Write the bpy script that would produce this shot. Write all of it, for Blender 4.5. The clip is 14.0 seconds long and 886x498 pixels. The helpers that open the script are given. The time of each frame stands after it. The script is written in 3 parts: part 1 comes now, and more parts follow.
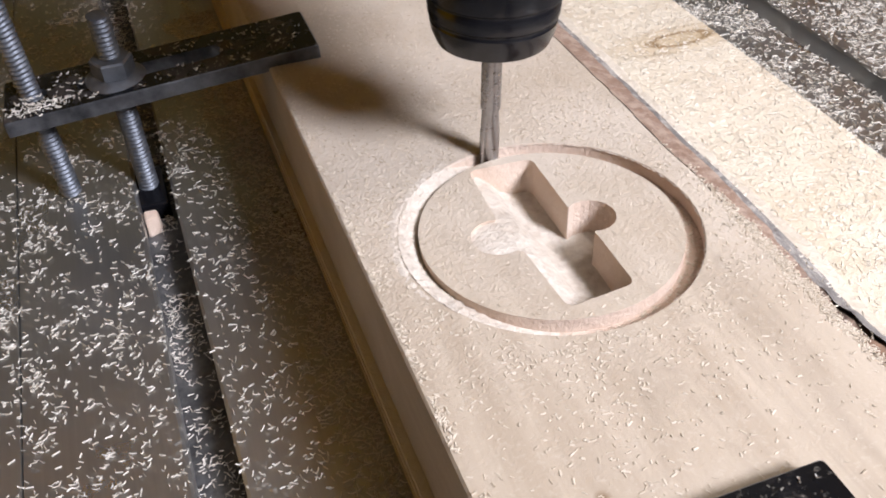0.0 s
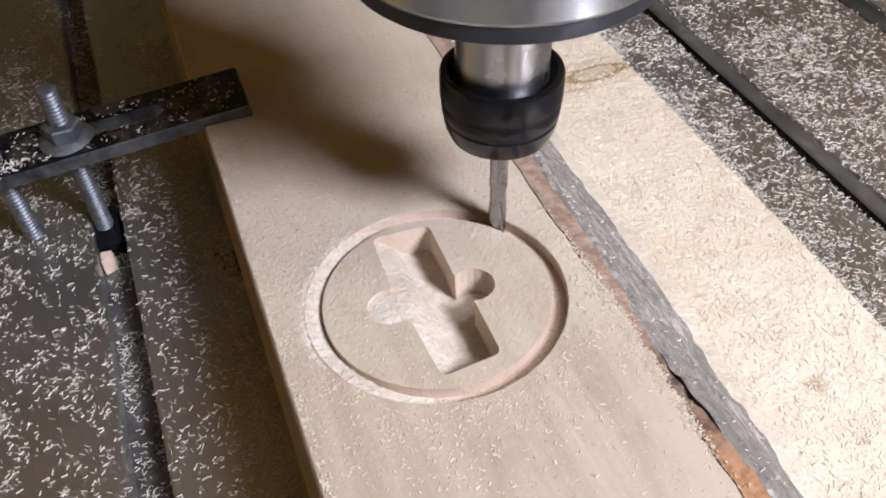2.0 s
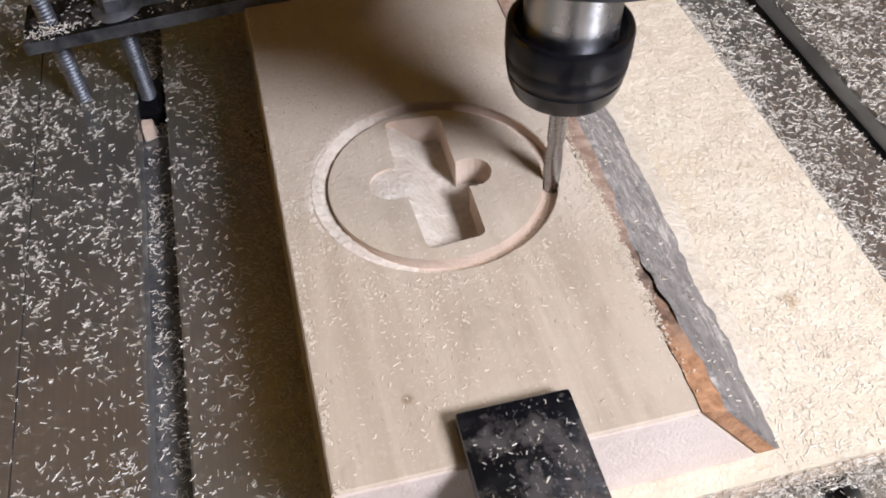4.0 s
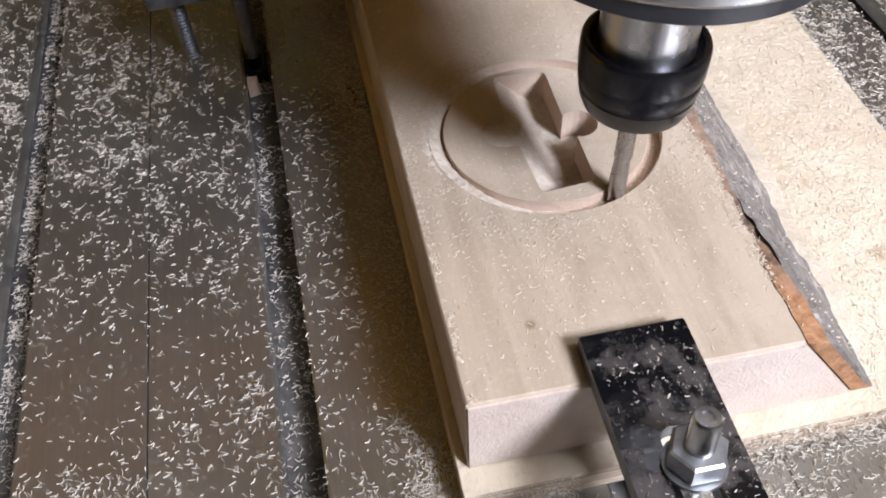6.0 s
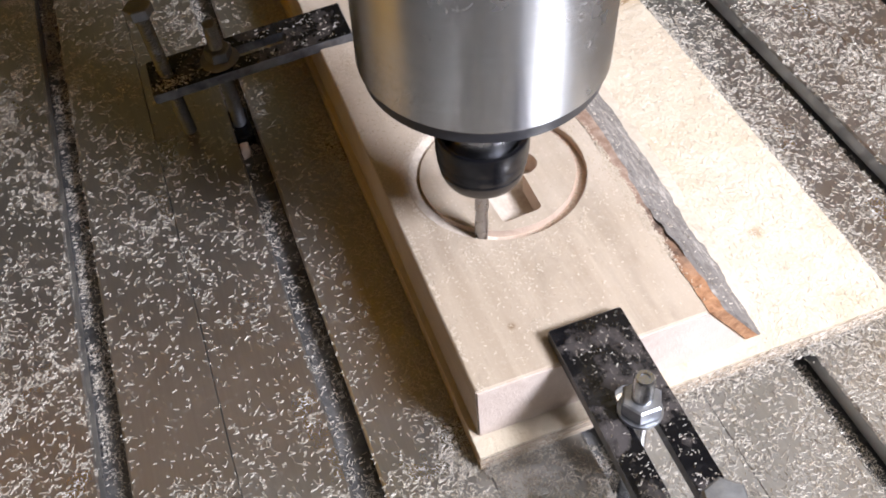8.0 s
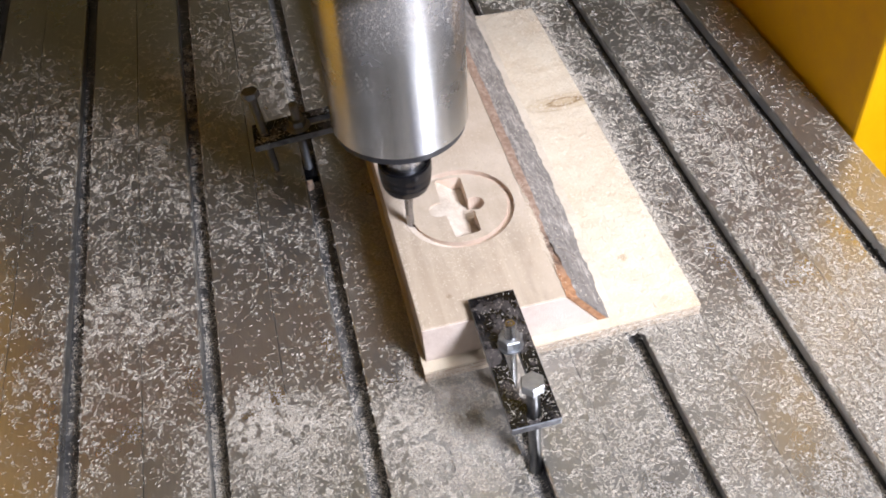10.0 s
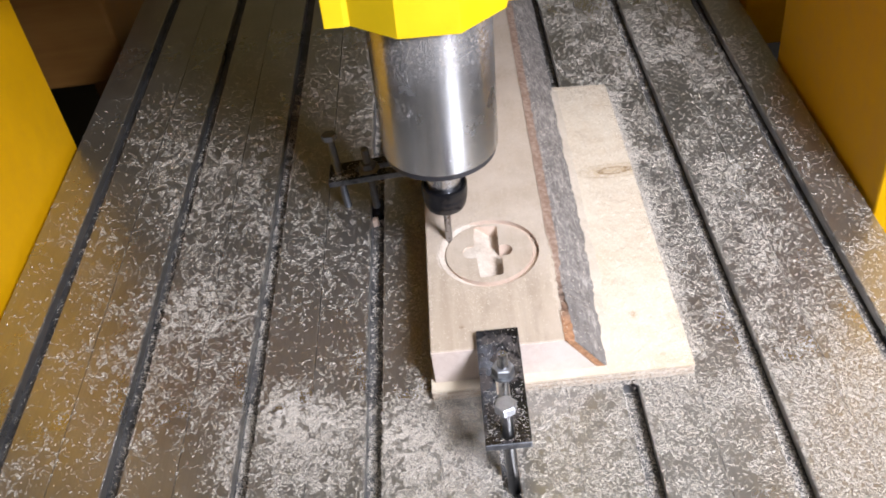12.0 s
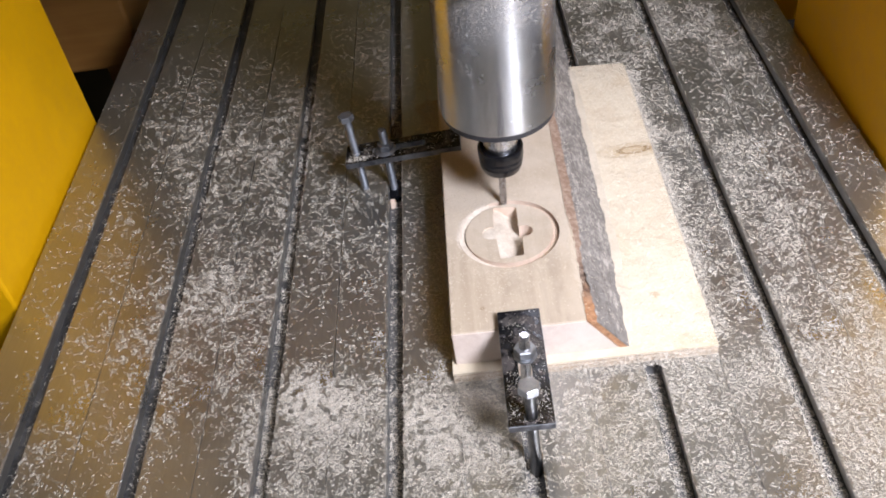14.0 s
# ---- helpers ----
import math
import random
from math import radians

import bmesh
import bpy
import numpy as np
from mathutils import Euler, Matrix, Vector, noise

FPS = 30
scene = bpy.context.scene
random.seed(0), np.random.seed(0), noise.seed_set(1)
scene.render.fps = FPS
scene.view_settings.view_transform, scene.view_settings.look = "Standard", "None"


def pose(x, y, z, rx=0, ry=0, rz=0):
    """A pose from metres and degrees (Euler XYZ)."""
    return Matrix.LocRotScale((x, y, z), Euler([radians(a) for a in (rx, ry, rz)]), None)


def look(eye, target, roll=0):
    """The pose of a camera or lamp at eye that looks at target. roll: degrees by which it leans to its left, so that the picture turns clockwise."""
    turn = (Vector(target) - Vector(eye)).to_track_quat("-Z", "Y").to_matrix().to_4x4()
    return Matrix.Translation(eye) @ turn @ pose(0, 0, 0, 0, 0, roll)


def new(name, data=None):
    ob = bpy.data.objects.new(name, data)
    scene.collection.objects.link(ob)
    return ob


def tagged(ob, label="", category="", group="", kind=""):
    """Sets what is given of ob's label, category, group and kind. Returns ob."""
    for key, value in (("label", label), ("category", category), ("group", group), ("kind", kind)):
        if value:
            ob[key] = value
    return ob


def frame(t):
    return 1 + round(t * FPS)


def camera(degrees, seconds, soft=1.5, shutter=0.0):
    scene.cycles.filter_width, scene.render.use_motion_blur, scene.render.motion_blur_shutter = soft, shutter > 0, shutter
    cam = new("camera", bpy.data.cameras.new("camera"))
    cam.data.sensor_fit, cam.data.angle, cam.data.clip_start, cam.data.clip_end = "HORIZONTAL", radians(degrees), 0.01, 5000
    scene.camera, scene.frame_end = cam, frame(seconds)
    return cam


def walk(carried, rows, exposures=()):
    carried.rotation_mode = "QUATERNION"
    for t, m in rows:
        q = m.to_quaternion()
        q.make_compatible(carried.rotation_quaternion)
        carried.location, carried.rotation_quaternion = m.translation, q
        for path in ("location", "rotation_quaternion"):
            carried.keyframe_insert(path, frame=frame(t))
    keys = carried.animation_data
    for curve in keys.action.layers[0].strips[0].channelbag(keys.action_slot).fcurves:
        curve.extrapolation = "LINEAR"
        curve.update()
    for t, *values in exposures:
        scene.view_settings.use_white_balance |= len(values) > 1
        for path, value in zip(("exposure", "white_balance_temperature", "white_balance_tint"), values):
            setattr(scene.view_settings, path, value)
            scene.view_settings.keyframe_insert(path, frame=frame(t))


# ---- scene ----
cam = camera(51.9, 14.0, soft=1.85)
PATH = [
    (0, (0.0123, -0.0576, 0.2032), (0.5035, 1.3956, -1.0802), -2.86),
    (0.5, (0.0188, -0.0600, 0.2033), (0.5220, 1.3805, -1.0897), -3.10),
    (1, (0.0270, -0.0626, 0.2177), (0.5419, 1.3674, -1.0823), -3.36),
    (1.5, (0.0338, -0.0644, 0.2419), (0.5158, 1.3392, -1.0988), -3.90),
    (2, (0.0452, -0.0707, 0.2589), (0.4882, 1.2919, -1.1364), -3.98),
    (2.5, (0.0589, -0.0891, 0.2575), (0.4542, 1.2378, -1.1858), -3.40),
    (5, (0.0529, -0.1073, 0.2624), (0.3008, 1.2012, -1.2296), -2.27),
    (5.5, (0.0362, -0.1143, 0.2616), (0.2791, 1.1954, -1.2304), -2.29),
    (6, (0.0231, -0.1203, 0.2649), (0.2471, 1.1834, -1.2352), -2.76),
    (6.5, (0.0198, -0.1220, 0.2721), (0.2510, 1.1786, -1.2294), -2.59),
    (7, (0.0122, -0.1328, 0.3017), (0.2876, 1.1659, -1.1941), -2.41),
    (7.5, (-0.0048, -0.1582, 0.3373), (0.2866, 1.1046, -1.1860), -4.43),
    (8, (-0.0073, -0.1593, 0.3538), (0.3473, 1.0605, -1.1911), -5.40),
    (8.5, (-0.0140, -0.1781, 0.4062), (0.3731, 1.0326, -1.1379), -5.74),
    (9, (-0.0266, -0.2362, 0.4563), (0.3463, 0.9866, -1.0818), -5.95),
    (11.5, (0.0945, -0.4697, 0.5597), (0.0189, 1.0295, -0.7619), -7.61),
    (12, (0.0968, -0.4538, 0.5578), (0.0142, 1.0460, -0.7626), -8.43),
    (12.5, (0.0899, -0.4579, 0.5604), (-0.0050, 1.0438, -0.7572), -8.71),
    (13, (0.0883, -0.4560, 0.5603), (-0.0393, 1.0333, -0.7685), -9.80),
    (13.5, (0.0884, -0.4573, 0.5573), (-0.0454, 1.0275, -0.7758), -10.50),
    (14, (0.0896, -0.4504, 0.5532), (-0.0219, 1.0264, -0.7909), -9.59),
]
SHOTS = [(0.0, -0.02), (0.8, -0.06), (2.3, -0.28), (5.3, -0.3), (6.5, -0.08), (7.3, 0.0), (8.5, 0.05), (9.2, 0.03), (11.4, -0.05), (14.0, -0.04)]
walk(cam, [(t, look(eye, target, roll)) for t, eye, target, roll in PATH], SHOTS)

# ---- light ----
world = bpy.data.worlds.new("world")
scene.world = world
world.use_nodes = True
world.node_tree.nodes["Background"].inputs[0].default_value = (1.0, 0.95, 0.9, 1)
world.node_tree.nodes["Background"].inputs[1].default_value = 0.045


def area_lamp(name, eye, target, size, watts, colour, spread):
    data = bpy.data.lights.new(name, "AREA")
    data.shape, data.size, data.energy, data.color = "DISK", size, watts, colour
    data.spread = radians(spread)
    ob = new(name, data)
    ob.matrix_basis = look(eye, target)
    return ob


area_lamp("work_lamp", (0.64, -0.74, 0.88), (0.24, 0.04, 0.0), 0.38, 10.8, (0.85, 0.87, 1.015), 92)
bulb = bpy.data.lights.new("ceiling_lamp", "POINT")
bulb.energy, bulb.shadow_soft_size, bulb.color = 26.0, 0.14, (0.985, 0.96, 1.0)
new("ceiling_lamp", bulb).location = (0.72, -0.36, 1.45)


# ---- materials ----
class Nodes:
    """A material with a Principled shader and short calls for its nodes."""

    def __init__(self, name, rough=0.5, metal=0.0):
        self.mat = bpy.data.materials.new(name)
        self.mat.use_nodes = True
        self.tree = self.mat.node_tree
        self.bsdf = self.tree.nodes["Principled BSDF"]
        self.bsdf.inputs["Roughness"].default_value = rough
        self.bsdf.inputs["Metallic"].default_value = metal
        self.coord = self.tree.nodes.new("ShaderNodeTexCoord").outputs["Object"]

    def put(self, socket, value):
        if isinstance(value, bpy.types.NodeSocket):
            self.tree.links.new(value, socket)
        elif isinstance(value, tuple) and len(value) == 3 and socket.type == "RGBA":
            socket.default_value = (*value, 1)
        else:
            socket.default_value = value

    def scaled(self, x, y, z):
        n = self.tree.nodes.new("ShaderNodeMapping")
        self.put(n.inputs["Vector"], self.coord)
        n.inputs["Scale"].default_value = (x, y, z)
        return n.outputs[0]

    def noise(self, scale, detail=4.0, rough=0.6, at=None, warp=0.0):
        n = self.tree.nodes.new("ShaderNodeTexNoise")
        self.put(n.inputs["Vector"], at or self.coord)
        n.inputs["Scale"].default_value, n.inputs["Detail"].default_value = scale, detail
        n.inputs["Roughness"].default_value, n.inputs["Distortion"].default_value = rough, warp
        return n.outputs["Fac"]

    def ramp(self, value, *stops):
        n = self.tree.nodes.new("ShaderNodeValToRGB")
        els = n.color_ramp.elements
        while len(els) < len(stops):
            els.new(0.5)
        for el, (at, c) in zip(els, stops):
            el.position = at
            el.color = (c, c, c, 1) if isinstance(c, (int, float)) else (*c, 1)
        self.put(n.inputs[0], value)
        return n.outputs[0]

    def mix(self, fac, a, b, how="MIX"):
        n = self.tree.nodes.new("ShaderNodeMix")
        n.data_type, n.blend_type = "RGBA", how
        self.put(n.inputs[0], fac)
        self.put(n.inputs[6], a)
        self.put(n.inputs[7], b)
        return n.outputs[2]

    def math(self, op, a, b=0.0):
        n = self.tree.nodes.new("ShaderNodeMath")
        n.operation = op
        self.put(n.inputs[0], a)
        self.put(n.inputs[1], b)
        return n.outputs[0]

    def away(self, x, y, z):
        n = self.tree.nodes.new("ShaderNodeVectorMath")
        n.operation = "DISTANCE"
        self.put(n.inputs[0], self.coord)
        n.inputs[1].default_value = (x, y, z)
        return n.outputs["Value"]

    def island(self):
        return self.tree.nodes.new("ShaderNodeNewGeometry").outputs["Random Per Island"]

    def done(self, colour=None, rough=None, bump=None, depth=0.001, strength=1.0):
        if colour is not None:
            self.put(self.bsdf.inputs["Base Color"], colour)
        if rough is not None:
            self.put(self.bsdf.inputs["Roughness"], rough)
        if bump is not None:
            n = self.tree.nodes.new("ShaderNodeBump")
            n.inputs["Distance"].default_value, n.inputs["Strength"].default_value = depth, strength
            self.put(n.inputs["Height"], bump)
            self.put(self.bsdf.inputs["Normal"], n.outputs[0])
        return self.mat


def make_aluminium():
    m = Nodes("bed_aluminium", 0.3, 1.0)
    brush = m.noise(60, 3, 0.6, m.scaled(12, 0.25, 12))
    base = m.mix(brush, (0.37, 0.367, 0.353), (0.51, 0.507, 0.488))
    stain = m.ramp(m.noise(9, 5, 0.65), (0.35, 0.0), (0.7, 1.0))
    base = m.mix(m.math("MULTIPLY", stain, 0.45), base, (0.34, 0.33, 0.295))
    dust = m.ramp(m.noise(420, 3, 0.7), (0.57, 0.0), (0.72, 1.0))
    patch = m.ramp(m.noise(14, 4, 0.6), (0.42, 0.0), (0.68, 1.0))
    dust = m.math("ADD", m.math("MULTIPLY", dust, m.math("MULTIPLY", patch, 0.6)), m.math("ADD", m.math("MULTIPLY", patch, 0.03), 0.01))
    m.put(m.bsdf.inputs["Metallic"], m.math("SUBTRACT", 0.91, m.math("MULTIPLY", dust, 0.91)))
    rough = m.mix(dust, m.mix(stain, (0.24, 0.24, 0.24), (0.38, 0.38, 0.38)), (0.95, 0.95, 0.95))
    return m.done(m.mix(dust, base, (0.62, 0.55, 0.45)), rough, brush, 0.0001, 0.25)


def make_wood(name, light, dark, pale, rough=0.62, dusty=False):
    m = Nodes(name, rough)
    grain = m.noise(70, 6, 0.65, m.scaled(1.0, 0.07, 1.0), 0.8)
    fine = m.noise(900, 2, 0.5, m.scaled(1.0, 0.05, 1.0))
    colour = m.mix(m.ramp(grain, (0.34, 0.0), (0.66, 1.0)), light, dark)
    colour = m.mix(m.math("MULTIPLY", fine, 0.35), colour, dark)
    mark = m.ramp(m.noise(38, 5, 0.7, m.scaled(1.0, 0.3, 1.0), 1.0), (0.54, 0.0), (0.70, 0.6))
    colour = m.mix(mark, colour, tuple(c * 0.72 for c in dark))
    blotch = m.ramp(m.noise(22, 4, 0.6), (0.4, 0.0), (0.66, 1.0))
    cover = m.math("MULTIPLY", blotch, 0.4)
    if dusty:
        axes = m.tree.nodes.new("ShaderNodeSeparateXYZ")
        m.put(axes.inputs[0], m.coord)
        lie = m.math("ADD", axes.outputs["Y"], m.math("MULTIPLY", m.noise(30, 4, 0.6), 0.10))
        far = m.ramp(m.math("MULTIPLY", lie, 4.0), (0.44, 0.42), (0.70, 1.0))
        cover = m.math("MULTIPLY", far, m.math("ADD", m.math("MULTIPLY", blotch, 0.5), 0.4))
        crumb = m.math("MULTIPLY", m.noise(520, 4, 0.72), m.math("SUBTRACT", m.math("MULTIPLY", far, 1.05), 0.18))
        relief = m.math("ADD", m.math("MULTIPLY", crumb, 1.5), m.math("MULTIPLY", grain, 0.25))
    else:
        relief = m.math("ADD", m.noise(800, 3, 0.7), m.math("MULTIPLY", grain, 0.4))
    colour = m.mix(cover, colour, pale)
    if dusty:
        pit = m.ramp(m.math("MULTIPLY", m.away(0.0752, 0.0352, 0.045), 420.0), (0.25, 0.85), (0.9, 0.0))
        colour = m.mix(pit, colour, (0.20, 0.13, 0.07))
    speck = m.ramp(m.noise(700, 2, 0.6), (0.58, 0.0), (0.68, 1.0))
    colour = m.mix(m.math("MULTIPLY", speck, 0.25), colour, pale)
    return m.done(colour, None, relief, 0.0009, 0.6)


def make_board():
    m = Nodes("dusty_plywood", 0.8)
    grain = m.noise(30, 5, 0.6, m.scaled(0.25, 1.0, 1.0), 0.5)
    colour = m.mix(m.ramp(grain, (0.35, 0.0), (0.7, 1.0)), (0.60, 0.505, 0.38), (0.52, 0.42, 0.29))
    dust = m.ramp(m.noise(28, 5, 0.7), (0.36, 0.15), (0.6, 0.9))
    colour = m.mix(dust, colour, (0.645, 0.57, 0.445))
    at = m.scaled(0.55, 1.7, 1.0)
    far = m.tree.nodes.new("ShaderNodeVectorMath")
    far.operation = "DISTANCE"
    m.put(far.inputs[0], at)
    far.inputs[1].default_value = (0.234 * 0.55, 0.255 * 1.7, 0.011)
    knot = far.outputs["Value"]
    wave = m.math("SINE", m.math("MULTIPLY", m.math("ADD", knot, m.math("MULTIPLY", m.noise(70, 3), 0.008)), 620.0))
    near = m.ramp(m.math("MULTIPLY", knot, 40.0), (0.3, 1.0), (0.85, 0.0))
    colour = m.mix(m.math("MULTIPLY", near, m.ramp(wave, (0.2, 0.0), (0.9, 0.9))), colour, (0.10, 0.045, 0.015))
    stain = m.ramp(m.math("MULTIPLY", knot, 40.0), (0.25, 0.55), (1.0, 0.0))
    colour = m.mix(stain, colour, (0.42, 0.29, 0.14))
    dent = m.ramp(m.math("MULTIPLY", m.away(0.214, 0.061, 0.011), 160.0), (0.2, 0.55), (0.8, 0.0))
    colour = m.mix(dent, colour, (0.3, 0.17, 0.06))
    grit = m.noise(520, 4, 0.75)
    colour = m.mix(m.ramp(grit, (0.3, 0.28), (0.46, 0.0)), colour, (0.45, 0.33, 0.2))
    return m.done(colour, None, m.math("ADD", grit, m.math("ADD", m.math("MULTIPLY", m.noise(90, 4), 2.6), m.math("MULTIPLY", m.noise(32, 3), 4.0))), 0.0012, 0.6)


def make_grit(name, a, b, scale, rough, metal=0.0, bump=0.0003, strength=0.4, stretch=(1, 1, 1)):
    m = Nodes(name, rough, metal)
    n = m.noise(scale, 5, 0.65, m.scaled(*stretch))
    wide = m.noise(scale * 0.13, 3, 0.6)
    fac = m.ramp(m.math("MULTIPLY", m.math("ADD", n, wide), 0.5), (0.36, 0.0), (0.64, 1.0))
    r = m.mix(fac, (rough * 0.8,) * 3, (min(1.0, rough * 1.2),) * 3)
    return m.done(m.mix(fac, a, b), r, n, bump, strength)


def make_steel():
    m = Nodes("brushed_steel", 0.3, 1.0)
    lines = m.noise(500, 3, 0.6, m.scaled(0.05, 0.05, 1.0))
    dull = m.noise(30, 4, 0.6)
    colour = m.mix(lines, (0.55, 0.56, 0.585), (0.71, 0.72, 0.745))
    spot = m.ramp(m.noise(900, 2, 0.6), (0.57, 0.0), (0.65, 1.0))
    where = m.ramp(m.noise(26, 3, 0.6), (0.5, 0.0), (0.66, 0.7))
    axes = m.tree.nodes.new("ShaderNodeSeparateXYZ")
    m.put(axes.inputs[0], m.coord)
    high = m.ramp(m.math("ADD", axes.outputs["Z"], m.math("MULTIPLY", m.noise(40, 4, 0.6), 0.04)), (0.232, 0.0), (0.275, 1.0))
    dust = m.math("MULTIPLY", spot, m.math("MAXIMUM", where, high))
    film = m.math("MULTIPLY", high, m.math("MULTIPLY", m.noise(60, 5, 0.7), 0.35))
    dust = m.math("MAXIMUM", dust, film)
    colour = m.mix(dust, colour, (0.55, 0.47, 0.36))
    m.put(m.bsdf.inputs["Metallic"], m.math("SUBTRACT", 1.0, dust))
    m.bsdf.inputs["Anisotropic"].default_value = 0.75
    m.bsdf.inputs["Anisotropic Rotation"].default_value = 0.25
    around = m.tree.nodes.new("ShaderNodeTangent")
    around.direction_type, around.axis = "RADIAL", "Z"
    m.put(m.bsdf.inputs["Tangent"], around.outputs[0])
    return m.done(colour, m.mix(dull, (0.2, 0.2, 0.2), (0.32, 0.32, 0.32)), lines, 0.0001, 0.08)


def make_black_steel():
    m = Nodes("blackened_steel", 0.35, 0.6)
    scratch = m.ramp(m.noise(120, 5, 0.7, m.scaled(1, 0.4, 1)), (0.5, 0.0), (0.75, 1.0))
    colour = m.mix(scratch, (0.010, 0.010, 0.012), (0.055, 0.053, 0.055))
    smear = m.ramp(m.noise(75, 4, 0.65), (0.52, 0.0), (0.62, 0.8))
    colour = m.mix(smear, colour, (0.10, 0.088, 0.085))
    dust = m.ramp(m.noise(650, 3, 0.7), (0.6, 0.0), (0.7, 0.7))
    patch = m.ramp(m.noise(40, 3, 0.6), (0.42, 0.0), (0.62, 1.0))
    dust = m.math("MULTIPLY", dust, patch)
    colour = m.mix(dust, colour, (0.5, 0.45, 0.38))
    m.put(m.bsdf.inputs["Metallic"], m.math("MULTIPLY", m.math("SUBTRACT", 1.0, dust), 0.6))
    return m.done(colour, m.mix(smear, (0.2, 0.2, 0.2), (0.6, 0.6, 0.6)), scratch, 0.0002, 0.3)


def make_chips(name, low, middle, high):
    m = Nodes(name, 0.85)
    v = m.island()
    return m.done(m.ramp(v, (0.0, low), (0.35, middle), (1.0, high)))


def make_inner_bark():
    m = Nodes("inner_bark", 0.85)
    n = m.noise(260, 5, 0.65)
    colour = m.mix(m.ramp(n, (0.35, 0.0), (0.65, 1.0)), (0.22, 0.10, 0.045), (0.42, 0.225, 0.115))
    axes = m.tree.nodes.new("ShaderNodeSeparateXYZ")
    m.put(axes.inputs[0], m.coord)
    lie = m.math("ADD", axes.outputs["Y"], m.math("MULTIPLY", m.noise(60, 4, 0.6), 0.06))
    old = m.ramp(m.math("MULTIPLY", lie, 5.0), (0.28, 0.0), (0.44, 0.95))
    colour = m.mix(old, colour, m.mix(m.ramp(m.noise(190, 5, 0.7), (0.42, 0.0), (0.6, 1.0)), (0.21, 0.135, 0.095), (0.33, 0.245, 0.185)))
    # Darker round the crevice where this layer is sunk.
    crevice = m.ramp(m.math("MULTIPLY", m.away(0.156, 0.058, 0.041), 30.0), (0.35, 0.9), (0.75, 0.0))
    colour = m.mix(m.math("MULTIPLY", crevice, m.ramp(m.noise(230, 4, 0.7), (0.38, 1.0), (0.62, 0.25))), colour, (0.055, 0.033, 0.022))
    return m.done(colour, None, n, 0.0014, 0.8)


def make_bark():
    m = Nodes("grey_bark", 0.85)
    n = m.noise(110, 5, 0.6, m.scaled(1, 0.3, 1))
    colour = m.mix(m.ramp(n, (0.35, 0.0), (0.65, 1.0)), (0.130, 0.117, 0.105), (0.205, 0.187, 0.168))
    streak = m.ramp(m.noise(120, 6, 0.75, m.scaled(1, 0.38, 1), 0.5), (0.50, 0.0), (0.60, 1.0))
    patch = m.ramp(m.noise(34, 3, 0.6), (0.42, 0.08), (0.62, 0.75))
    streak = m.math("MULTIPLY", streak, patch)
    colour = m.mix(streak, colour, (0.47, 0.43, 0.38))
    mottle = m.ramp(m.noise(230, 6, 0.78, m.scaled(1, 0.55, 1), 0.4), (0.49, 0.0), (0.57, 0.8))
    axes = m.tree.nodes.new("ShaderNodeSeparateXYZ")
    m.put(axes.inputs[0], m.coord)
    caught = m.ramp(m.math("MULTIPLY", axes.outputs["Y"], 5.0), (0.22, 0.1), (0.5, 0.85))
    colour = m.mix(m.math("MULTIPLY", mottle, caught), colour, (0.40, 0.365, 0.32))
    fleck = m.ramp(m.noise(420, 3, 0.6), (0.36, 0.7), (0.46, 0.0))
    colour = m.mix(fleck, colour, (0.11, 0.09, 0.08))
    return m.done(colour, None, m.math("ADD", m.noise(300, 5, 0.75), m.math("MULTIPLY", streak, 0.7)), 0.0009, 0.7)


ALU = make_aluminium()
# Darker copy of the bed metal: the slots' shade is put into its colour.
GROOVE = make_grit("groove_shade", (0.08, 0.08, 0.082), (0.21, 0.205, 0.20), 300, 0.5, 0.5, 0.0003, 0.4)
WOOD = make_wood("sawn_hardwood", (0.475, 0.390, 0.292), (0.320, 0.246, 0.168), (0.55, 0.472, 0.384), 0.62, True)
CUT = make_wood("fresh_cut_wood", (0.60, 0.465, 0.365), (0.50, 0.37, 0.28), (0.67, 0.57, 0.475), 0.7)
INNER_BARK = make_inner_bark()
BARK = make_bark()
BOARD = make_board()
DUST = make_grit("sawdust", (0.46, 0.38, 0.30), (0.66, 0.59, 0.50), 420, 0.95, 0.0, 0.0014, 0.8)
BOARD_DUST = make_grit("banked_sawdust", (0.48, 0.41, 0.315), (0.60, 0.53, 0.43), 420, 0.95, 0.0, 0.0014, 0.8)
PLY_LIGHT = make_grit("ply_edge_light", (0.50, 0.40, 0.30), (0.62, 0.53, 0.42), 300, 0.8, 0, 0.0004, 0.5, (0.3, 1, 1))
END_GRAIN = make_wood("end_grain", (0.63, 0.535, 0.465), (0.53, 0.43, 0.365), (0.69, 0.61, 0.55), 0.85)
PLY_DARK = make_grit("ply_edge_dark", (0.40, 0.31, 0.22), (0.52, 0.42, 0.32), 300, 0.85, 0, 0.0004, 0.5, (0.3, 1, 1))
STEEL = make_steel()
BLACK_STEEL = make_black_steel()
OILED = make_grit("oiled_steel", (0.13, 0.132, 0.14), (0.26, 0.265, 0.275), 240, 0.32, 1.0, 0.0001, 0.2)
ZINC = make_grit("zinc_plate", (0.27, 0.285, 0.30), (0.46, 0.475, 0.495), 240, 0.42, 0.9, 0.0001, 0.2)
BRIGHT_ROD = make_grit("turned_rod", (0.30, 0.305, 0.315), (0.52, 0.525, 0.535), 200, 0.24, 1.0, 0.0001, 0.2, (0.15, 0.15, 1))
CUT_STEEL = make_grit("worn_steel_edge", (0.06, 0.062, 0.068), (0.24, 0.245, 0.26), 160, 0.42, 0.85, 0.0002, 0.3)
